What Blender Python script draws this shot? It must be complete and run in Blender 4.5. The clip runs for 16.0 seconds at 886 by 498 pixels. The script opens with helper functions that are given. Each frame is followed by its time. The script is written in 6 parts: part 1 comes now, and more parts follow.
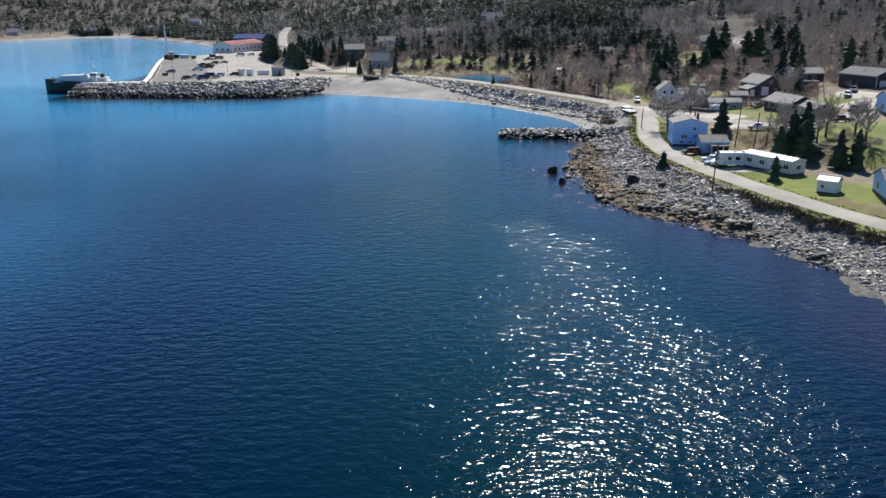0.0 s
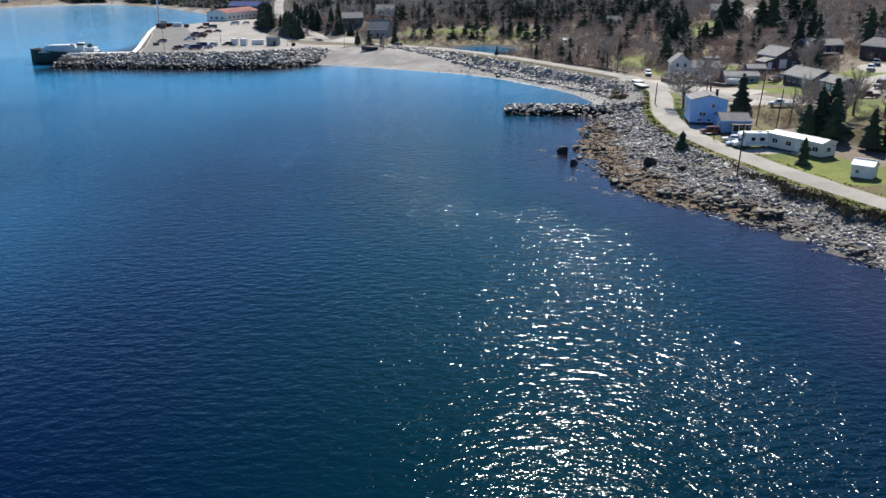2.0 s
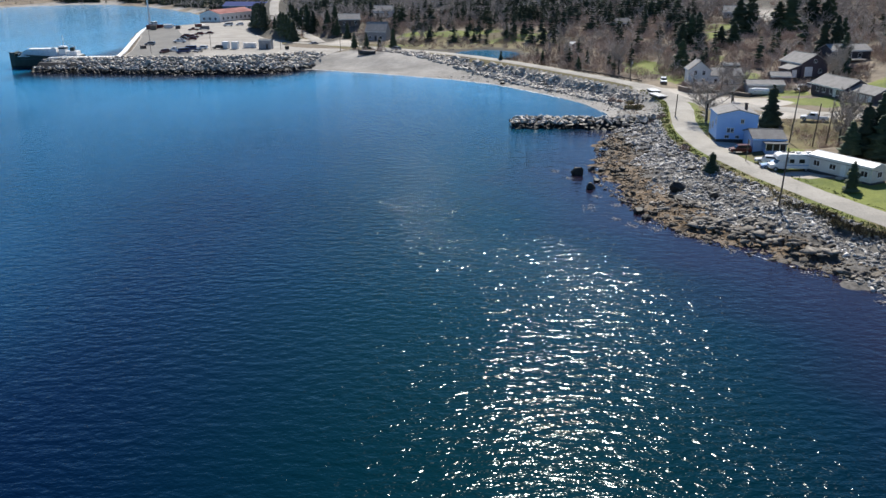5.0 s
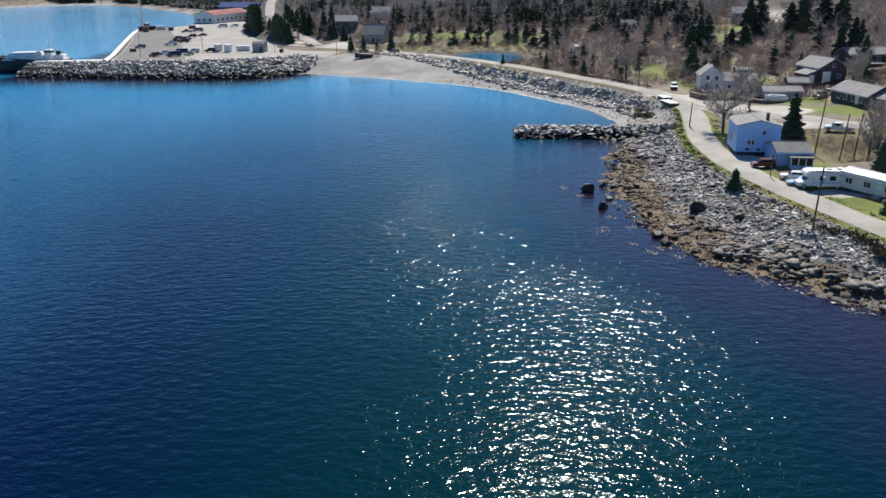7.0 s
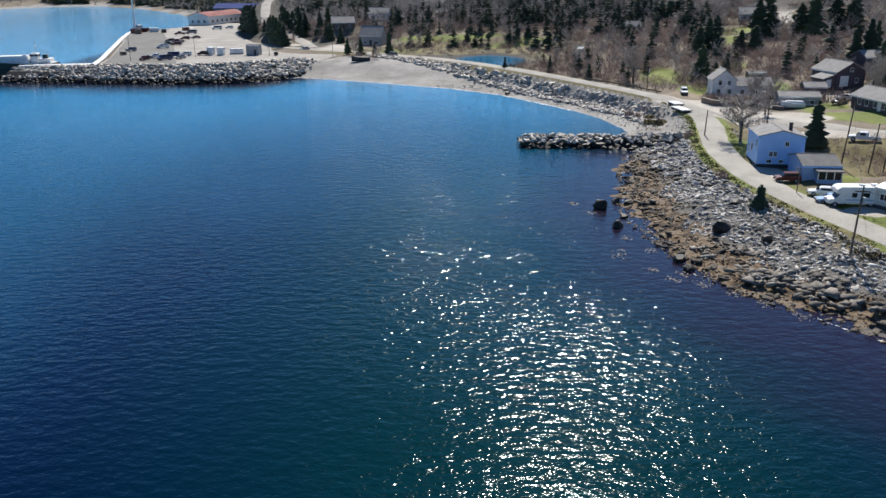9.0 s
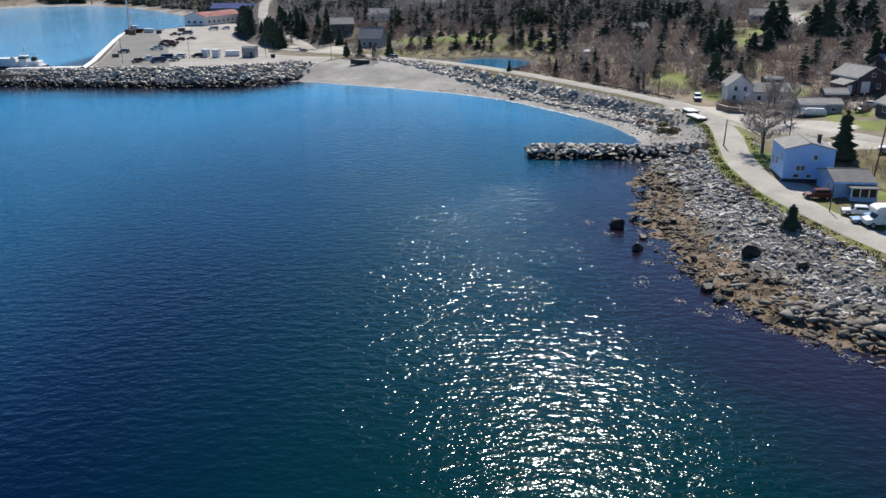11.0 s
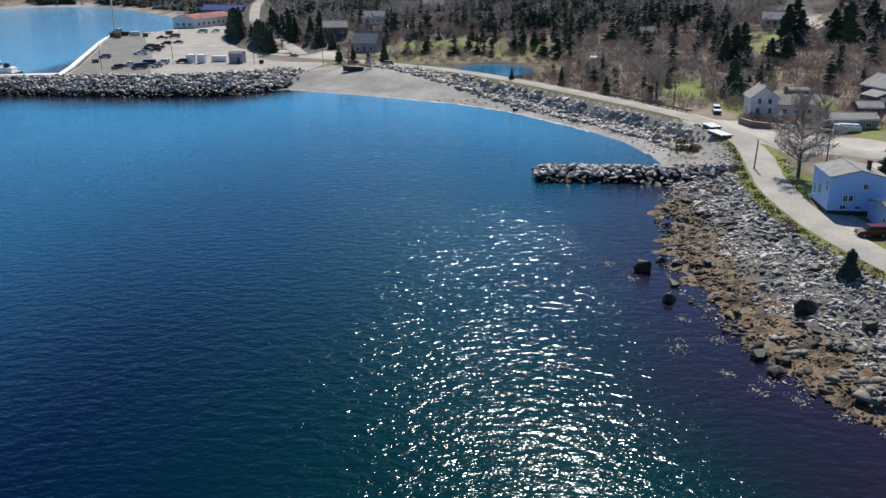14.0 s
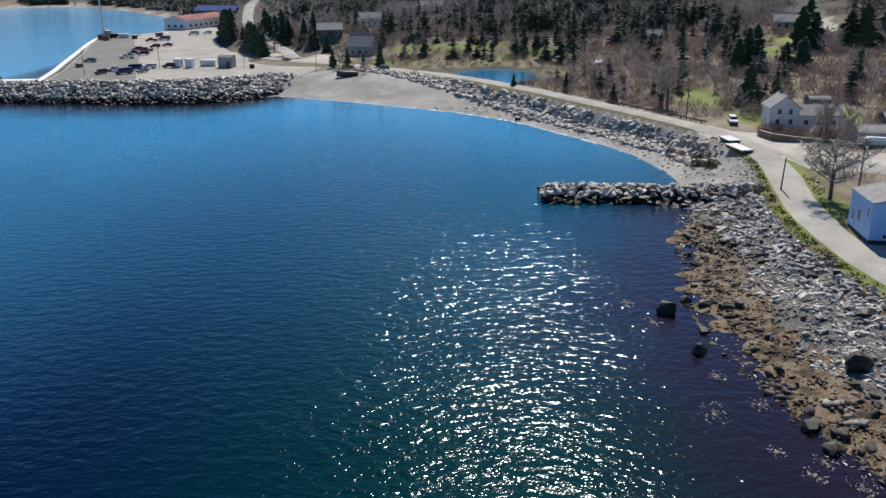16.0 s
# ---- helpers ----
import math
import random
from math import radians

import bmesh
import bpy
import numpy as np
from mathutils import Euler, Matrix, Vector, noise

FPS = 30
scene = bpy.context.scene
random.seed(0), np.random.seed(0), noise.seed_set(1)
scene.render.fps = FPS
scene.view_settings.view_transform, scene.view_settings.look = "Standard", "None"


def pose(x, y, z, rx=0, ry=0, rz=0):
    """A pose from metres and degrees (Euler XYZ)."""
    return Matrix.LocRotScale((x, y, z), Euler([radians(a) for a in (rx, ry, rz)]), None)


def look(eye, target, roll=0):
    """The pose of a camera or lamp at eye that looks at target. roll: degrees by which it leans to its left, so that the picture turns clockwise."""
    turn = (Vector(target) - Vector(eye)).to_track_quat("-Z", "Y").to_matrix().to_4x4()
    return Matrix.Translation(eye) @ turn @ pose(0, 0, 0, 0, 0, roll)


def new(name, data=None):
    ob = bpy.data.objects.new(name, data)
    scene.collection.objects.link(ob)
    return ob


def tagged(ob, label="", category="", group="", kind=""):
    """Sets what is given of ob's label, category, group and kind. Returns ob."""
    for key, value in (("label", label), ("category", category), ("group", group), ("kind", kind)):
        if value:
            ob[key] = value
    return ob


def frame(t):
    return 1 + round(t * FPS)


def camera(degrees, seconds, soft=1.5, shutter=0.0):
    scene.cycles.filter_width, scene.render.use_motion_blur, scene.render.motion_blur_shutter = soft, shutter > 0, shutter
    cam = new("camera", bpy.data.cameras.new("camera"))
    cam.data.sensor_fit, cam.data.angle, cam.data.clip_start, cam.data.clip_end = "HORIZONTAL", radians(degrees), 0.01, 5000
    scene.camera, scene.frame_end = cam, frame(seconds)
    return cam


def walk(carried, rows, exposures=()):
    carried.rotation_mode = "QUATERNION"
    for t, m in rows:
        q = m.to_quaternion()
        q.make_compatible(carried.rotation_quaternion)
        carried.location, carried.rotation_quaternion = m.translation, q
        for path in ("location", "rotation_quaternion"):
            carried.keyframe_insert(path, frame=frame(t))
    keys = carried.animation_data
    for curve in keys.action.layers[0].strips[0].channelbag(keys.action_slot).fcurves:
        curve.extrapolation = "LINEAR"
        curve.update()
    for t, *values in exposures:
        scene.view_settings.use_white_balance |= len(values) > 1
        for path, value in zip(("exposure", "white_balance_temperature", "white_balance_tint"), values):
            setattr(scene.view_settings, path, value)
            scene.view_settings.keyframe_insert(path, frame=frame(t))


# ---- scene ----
# ---------------------------------------------------------------- camera
cam = camera(57, 16.0)
PATH = [
    (0, (2.65, -1.688, 35.131), (2.608, 0.225, 34.548), -0.4),
    (0.5, (2.387, 1.002, 35.137), (2.346, 2.905, 34.523), -0.4),
    (1, (2.067, 3.679, 35.169), (2.028, 5.571, 34.522), -0.4),
    (1.5, (1.842, 6.236, 35.17), (1.803, 8.126, 34.516), -0.3),
    (2, (1.698, 8.899, 35.226), (1.658, 10.789, 34.572), -0.3),
    (2.5, (1.541, 11.675, 35.249), (1.501, 13.565, 34.595), -0.3),
    (3, (1.398, 14.37, 35.255), (1.357, 16.26, 34.601), -0.3),
    (3.5, (1.239, 17.237, 35.303), (1.199, 19.126, 34.648), -0.2),
    (4, (1.172, 20.132, 35.423), (1.132, 22.021, 34.767), -0.2),
    (6.5, (0.85, 34.466, 35.684), (0.811, 36.355, 35.028), -0.3),
    (7, (0.774, 37.22, 35.755), (0.735, 39.108, 35.098), -0.3),
    (7.5, (0.661, 39.809, 35.752), (0.623, 41.698, 35.095), -0.4),
    (8, (0.475, 42.296, 35.809), (0.438, 44.185, 35.152), -0.3),
    (8.5, (0.324, 44.733, 35.817), (0.288, 46.622, 35.16), -0.4),
    (9, (0.127, 47.169, 35.804), (0.091, 49.057, 35.147), -0.4),
    (11.5, (-0.987, 59.302, 36.102), (-1.021, 61.19, 35.443), -0.3),
    (12, (-1.11, 61.989, 36.207), (-1.142, 63.877, 35.548), -0.2),
    (12.5, (-1.117, 64.742, 36.298), (-1.149, 66.63, 35.639), -0.3),
    (13, (-1.192, 67.618, 36.302), (-1.223, 69.507, 35.644), -0.3),
    (13.5, (-1.204, 70.57, 36.305), (-1.234, 72.458, 35.646), -0.3),
    (14, (-1.213, 73.535, 36.317), (-1.242, 75.423, 35.658), -0.3),
    (14.5, (-1.265, 76.636, 36.398), (-1.293, 78.524, 35.738), -0.3),
    (15, (-1.243, 79.762, 36.465), (-1.271, 81.65, 35.805), -0.3),
    (15.5, (-1.244, 82.909, 36.593), (-1.271, 84.797, 35.933), -0.3),
    (16, (-1.276, 86.032, 36.68), (-1.302, 87.92, 36.019), -0.3),
]
walk(cam, [(t, look(eye, target, roll)) for t, eye, target, roll in PATH], ((0, .42), (9, .38), (12.5, .28), (16, .2)))
# ---------------------------------------------------------------- daylight
SUN_AZ, SUN_EL = 9.0, 46.0          # degrees to the right of +y, and above the horizon
world = bpy.data.worlds.new("sky")
scene.world = world
world.use_nodes = True
wn = world.node_tree.nodes
sky = wn.new("ShaderNodeTexSky")
sky.sky_type, sky.sun_disc = "NISHITA", False
sky.sun_elevation, sky.sun_rotation = radians(SUN_EL), radians(SUN_AZ)
sky.air_density, sky.dust_density, sky.ozone_density = 1.0, 0.0, 4.0
clear = wn.new("ShaderNodeMix")
clear.data_type, clear.blend_type = "RGBA", "MULTIPLY"
clear.inputs[0].default_value, clear.inputs[7].default_value = 1.0, (0.62, 0.92, 1.18, 1)     # a deep clear spring sky
world.node_tree.links.new(sky.outputs[0], clear.inputs[6])
world.node_tree.links.new(clear.outputs[2], wn["Background"].inputs[0])
wn["Background"].inputs[1].default_value = 0.066
sun_data = bpy.data.lights.new("sun", "SUN")
sun_data.energy, sun_data.angle, sun_data.color = 5.0, radians(0.53), (1.0, 0.95, 0.86)
sun = new("sun", sun_data)
a, e = radians(SUN_AZ), radians(SUN_EL)
sun.matrix_world = look((0, 0, 0), (-math.sin(a) * math.cos(e), -math.cos(a) * math.cos(e), -math.sin(e)))


# ---------------------------------------------------------------- materials
def nodes_of(name):
    m = bpy.data.materials.new(name)
    m.use_nodes = True
    return m, m.node_tree.nodes, m.node_tree.links, m.node_tree.nodes["Principled BSDF"]


def ramp_node(n, stops):
    r = n.new("ShaderNodeValToRGB")
    while len(r.color_ramp.elements) < len(stops):
        r.color_ramp.elements.new(0.5)
    for el, (p, c) in zip(r.color_ramp.elements, stops):
        el.position, el.color = p, (*c, 1)
    return r


def noise_node(n, l, scale, detail=4, coord="Object", rough=0.6, stretch=None):
    tc = n.new("ShaderNodeTexCoord")
    t = n.new("ShaderNodeTexNoise")
    t.inputs["Scale"].default_value, t.inputs["Detail"].default_value, t.inputs["Roughness"].default_value = scale, detail, rough
    if stretch:
        mp = n.new("ShaderNodeMapping")
        mp.inputs["Scale"].default_value = stretch
        l.new(tc.outputs[coord], mp.inputs[0])
        l.new(mp.outputs[0], t.inputs["Vector"])
    else:
        l.new(tc.outputs[coord], t.inputs["Vector"])
    return t


def mix_node(n, l, fac, a, b, mode="MIX"):
    m = n.new("ShaderNodeMix")
    m.data_type, m.blend_type = "RGBA", mode
    for sock, v in ((m.inputs[0], fac), (m.inputs[6], a), (m.inputs[7], b)):
        if isinstance(v, (int, float)):
            sock.default_value = v
        elif isinstance(v, tuple):
            sock.default_value = (*v, 1)
        else:
            l.new(v, sock)
    return m.outputs[2]


def bump_node(n, l, height, b, strength=0.4, dist=0.05):
    bp = n.new("ShaderNodeBump")
    bp.inputs["Strength"].default_value, bp.inputs["Distance"].default_value = strength, dist
    l.new(height, bp.inputs["Height"])
    l.new(bp.outputs[0], b.inputs["Normal"])


def mat(name, dark, light, scale=2.0, rough=0.8, metal=0.0, bump=0.3, fine=None, random_tone=0.0, island=False, stretch=None):
    """A weathered surface: two tones at a coarse scale, a finer grain, a little relief."""
    m, n, l, b = nodes_of(name)
    big = noise_node(n, l, scale, 3, stretch=stretch)
    small = noise_node(n, l, fine or scale * 9, 5, stretch=stretch)
    r = ramp_node(n, [(0.3, dark), (0.7, light)])
    l.new(big.outputs[0], r.inputs[0])
    r2 = ramp_node(n, [(0.25, (0.62, 0.62, 0.62)), (0.75, (1.3, 1.3, 1.3))])
    l.new(small.outputs[0], r2.inputs[0])
    col = mix_node(n, l, 0.8, r.outputs[0], r2.outputs[0], "MULTIPLY")
    if random_tone:
        src = n.new("ShaderNodeNewGeometry").outputs["Random Per Island"] if island else n.new("ShaderNodeObjectInfo").outputs["Random"]
        r3 = ramp_node(n, [(0.0, (1 - random_tone,) * 3), (1.0, (1 + random_tone * .8,) * 3)])
        l.new(src, r3.inputs[0])
        col = mix_node(n, l, 1.0, col, r3.outputs[0], "MULTIPLY")
    l.new(col, b.inputs["Base Color"])
    b.inputs["Roughness"].default_value, b.inputs["Metallic"].default_value = rough, metal
    if bump:
        bump_node(n, l, small.outputs[0], b, bump)
    return m


def siding(name, dark, light, pitch=0.2, axis="Z"):
    """Painted boards: fine shadow lines at board pitch over slightly uneven paint."""
    m, n, l, b = nodes_of(name)
    tc = n.new("ShaderNodeTexCoord")
    w = n.new("ShaderNodeTexWave")
    w.bands_direction, w.wave_profile = axis, "SAW"
    w.inputs["Scale"].default_value = 2 * math.pi / 20 / pitch
    l.new(tc.outputs["Object"], w.inputs[0])
    big = noise_node(n, l, 0.7, 4)
    r = ramp_node(n, [(0.3, dark), (0.7, light)])
    l.new(big.outputs[0], r.inputs[0])
    l.new(r.outputs[0], b.inputs["Base Color"])
    b.inputs["Roughness"].default_value = 0.55
    bump_node(n, l, w.outputs["Fac"], b, 0.5, 0.02)
    return m


STONE = mat("grey_stone", (0.22, 0.20, 0.175), (0.70, 0.64, 0.575), 1.2, 0.85, bump=0.5, random_tone=0.45)
STONE_I = mat("grey_stone_heap", (0.22, 0.20, 0.175), (0.70, 0.64, 0.575), 1.2, 0.85, bump=0.5, random_tone=0.45, island=True)
COBBLE = mat("shore_stone", (0.22, 0.21, 0.20), (0.48, 0.455, 0.44), 1.5, 0.85, bump=0.5, random_tone=0.5)
COBBLE_I = mat("shore_stone_heap", (0.14, 0.132, 0.122), (0.58, 0.55, 0.515), 0.16, 0.85, bump=0.5, random_tone=0.62, island=True)
LEDGE = mat("brown_grey_ledge", (0.035, 0.028, 0.021), (0.28, 0.25, 0.215), 0.9, 0.85, bump=0.9, fine=4, random_tone=0.5, island=True)
DARKLEDGE = mat("dark_weedy_ledge", (0.016, 0.013, 0.010), (0.13, 0.105, 0.08), 0.9, 0.85, bump=0.6, fine=5)
KELP = mat("pale_salted_kelp", (0.05, 0.042, 0.036), (0.36, 0.33, 0.30), 1.6, 0.7, bump=0.5)
SCRUB = mat("brown_olive_scrub", (0.028, 0.023, 0.014), (0.13, 0.105, 0.06), 0.6, 0.95, bump=0)
# wet stones; on bank cores the same dark colour stands for gap shade
WETROCK_GAPSHADE = mat("wet_rock_and_gap_shade", (0.012, 0.011, 0.010), (0.04, 0.034, 0.028), 1.6, 0.65, bump=0.6, random_tone=0.3)
WEED = mat("brown_seaweed", (0.018, 0.012, 0.008), (0.17, 0.11, 0.055), 0.3, 0.75, bump=0.6, random_tone=0.6, island=True)
SPRUCE = mat("spruce_needles", (0.023, 0.037, 0.016), (0.078, 0.102, 0.044), 0.35, 0.8, bump=0, random_tone=0.4, island=False)
SPRUCE_I = mat("spruce_wood_far", (0.018, 0.029, 0.013), (0.060, 0.079, 0.035), 0.05, 0.8, bump=0)
TWIG = mat("bare_twigs", (0.23, 0.20, 0.18), (0.54, 0.485, 0.44), 0.08, 0.9, bump=0)
TWIG_RED = mat("russet_brush", (0.24, 0.175, 0.145), (0.51, 0.395, 0.325), 0.08, 0.9, bump=0)
BARK = mat("bark", (0.06, 0.05, 0.042), (0.14, 0.12, 0.10), 3, 0.95, bump=0.4)
POLEWOOD = mat("pole_wood", (0.07, 0.055, 0.045), (0.15, 0.125, 0.10), 2, 0.9, bump=0.3)
GRAVEL = mat("gravel", (0.27, 0.25, 0.225), (0.38, 0.355, 0.32), 0.12, 0.95, bump=0.5, fine=6)
ROADTOP = mat("worn_chipseal", (0.26, 0.243, 0.215), (0.39, 0.365, 0.325), 0.16, 0.92, bump=0.4, fine=5)
CONCRETE = mat("concrete", (0.13, 0.125, 0.115), (0.19, 0.182, 0.168), 0.15, 0.9, bump=0.2, fine=3)
CONC_LIGHT = mat("pale_concrete", (0.62, 0.62, 0.62), (0.8, 0.8, 0.8), 0.3, 0.85, bump=0.2, fine=3)
BLUE_SIDE = siding("pale_blue_siding", (0.31, 0.53, 0.88), (0.37, 0.59, 0.94))
BLUE_SIDE2 = siding("grey_blue_siding", (0.20, 0.33, 0.58), (0.26, 0.40, 0.65))
WHITE_SIDE = siding("white_siding", (0.62, 0.62, 0.62), (0.78, 0.78, 0.77))
PLUM_SIDE = siding("dark_plum_siding", (0.05, 0.04, 0.055), (0.075, 0.06, 0.08))
DARK_SIDE = siding("charcoal_siding", (0.025, 0.026, 0.035), (0.045, 0.045, 0.058))
GREY_SIDE = siding("grey_siding", (0.24, 0.24, 0.25), (0.34, 0.34, 0.35))
BROWN_SIDE = siding("brown_shingle", (0.10, 0.075, 0.058), (0.16, 0.12, 0.095))
CREAM_SIDE = siding("cream_vinyl", (0.58, 0.55, 0.50), (0.70, 0.67, 0.62), 0.3, "X")
ROOF_GREY = mat("grey_asphalt_shingle", (0.21, 0.20, 0.195), (0.29, 0.28, 0.27), 0.8, 0.9, bump=0.5, fine=6)
ROOF_DARK = mat("dark_asphalt_shingle", (0.10, 0.10, 0.105), (0.16, 0.16, 0.165), 0.8, 0.9, bump=0.5, fine=6)
ROOF_METAL = mat("pale_sheet_roof", (0.62, 0.62, 0.63), (0.78, 0.78, 0.78), 0.6, 0.45, metal=0.0, bump=0.1)
ROOF_RED = mat("red_roof", (0.16, 0.028, 0.025), (0.34, 0.14, 0.12), 0.22, 0.9, bump=0.2)
ROOF_BLUE = mat("blue_roof", (0.015, 0.035, 0.16), (0.03, 0.06, 0.24), 0.6, 0.95, bump=0.2)
WHITE = mat("white_paint", (0.70, 0.70, 0.70), (0.82, 0.82, 0.81), 1.5, 0.5, bump=0.1)
BLACK = mat("black_rubber", (0.012, 0.012, 0.012), (0.03, 0.03, 0.03), 4, 0.8, bump=0.2)
DARK = mat("dark_trim", (0.03, 0.03, 0.035), (0.06, 0.06, 0.065), 3, 0.6, bump=0.1)
BRICK = mat("sooty_brick", (0.05, 0.04, 0.04), (0.10, 0.08, 0.075), 4, 0.9, bump=0.3)
WOOD = mat("weathered_boards", (0.30, 0.27, 0.23), (0.46, 0.42, 0.37), 2, 0.85, bump=0.3)
STEEL = mat("galvanised_steel", (0.42, 0.43, 0.44), (0.55, 0.56, 0.57), 2, 0.4, metal=0.6, bump=0.1)
HULL = mat("dark_green_hull", (0.012, 0.022, 0.016), (0.03, 0.045, 0.034), 0.6, 0.55, bump=0.1)


def paint(name, c, rough=0.3):
    return mat(name, tuple(v * .88 for v in c), tuple(min(1, v * 1.08) for v in c), 1.0, rough, bump=0.03)


RED = paint("red_paint", (0.085, 0.004, 0.010))
CARWHITE = paint("white_car_paint", (0.75, 0.75, 0.76))
CARBLUE = paint("light_blue_car_paint", (0.28, 0.42, 0.62))
CARBLACK = paint("black_car_paint", (0.02, 0.02, 0.024))
CARGREY = paint("grey_car_paint", (0.22, 0.23, 0.25))
NAVY = paint("navy_paint", (0.025, 0.05, 0.15))
MAROON = paint("maroon_paint", (0.10, 0.025, 0.03))
TURF = mat("spring_turf", (0.10, 0.13, 0.024), (0.30, 0.28, 0.09), 0.5, 0.95, bump=0, random_tone=0.4, island=True)
BUFF = mat("dry_grass_tuft", (0.20, 0.16, 0.08), (0.34, 0.28, 0.15), 0.8, 0.95, bump=0)

GLASS, gn, gl, gb = nodes_of("window_glass")
gb.inputs["Base Color"].default_value = (0.018, 0.022, 0.028, 1)
gb.inputs["Roughness"].default_value = 0.12
gb.inputs["Specular IOR Level"].default_value = 0.25


def ground_material():
    """Dry turf, lawns, rock bed, weed belt, beach shingle and bare dirt, laid by the masks on the mesh."""
    m, n, l, b = nodes_of("ground_cover")
    fine = noise_node(n, l, 1.3, 6, rough=0.7)
    mid = noise_node(n, l, 0.12, 5, rough=0.65)

    def tone(c0, c1, src):
        r = ramp_node(n, [(0.32, c0), (0.68, c1)])
        l.new(src.outputs[0], r.inputs[0])
        return r.outputs[0]

    wrack = ramp_node(n, [(0.36, (0.014, 0.010, 0.008)), (0.44, (0.06, 0.038, 0.020)), (0.50, (0.15, 0.094, 0.045)), (0.57, (0.20, 0.160, 0.122)), (0.66, (0.085, 0.06, 0.043))])
    l.new(noise_node(n, l, 0.42, 8, rough=0.75).outputs[0], wrack.inputs[0])
    col = tone((0.10, 0.08, 0.058), (0.26, 0.21, 0.15), mid)
    for key, c0, c1, src in (("olive", (0.085, 0.073, 0.028), (0.17, 0.14, 0.058), mid), ("grass", (0.085, 0.115, 0.016), (0.20, 0.225, 0.042), mid),
                             ("dirt", (0.33, 0.30, 0.26), (0.50, 0.46, 0.41), mid), ("shingle", (0.19, 0.18, 0.165), (0.36, 0.34, 0.315), mid),
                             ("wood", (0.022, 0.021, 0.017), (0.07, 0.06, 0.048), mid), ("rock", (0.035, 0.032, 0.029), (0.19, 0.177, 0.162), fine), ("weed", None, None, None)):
        at = n.new("ShaderNodeAttribute")
        at.attribute_name = key
        add = n.new("ShaderNodeMath")
        add.operation = "MULTIPLY_ADD"
        l.new(fine.outputs[0], add.inputs[0])
        add.inputs[1].default_value = 0.7
        l.new(at.outputs["Fac"], add.inputs[2])
        st = n.new("ShaderNodeMapRange")
        st.inputs[1].default_value, st.inputs[2].default_value = 0.72, 0.98
        l.new(add.outputs[0], st.inputs[0])
        col = mix_node(n, l, st.outputs[0], col, tone(c0, c1, src) if src else wrack.outputs[0])
    g = ramp_node(n, [(0.2, (0.6, 0.6, 0.6)), (0.8, (1.35, 1.35, 1.35))])
    l.new(noise_node(n, l, 4.0, 5).outputs[0], g.inputs[0])
    l.new(mix_node(n, l, 0.8, col, g.outputs[0], "MULTIPLY"), b.inputs["Base Color"])
    b.inputs["Roughness"].default_value = 0.95
    bump_node(n, l, fine.outputs[0], b, 0.5, 0.25)
    return m


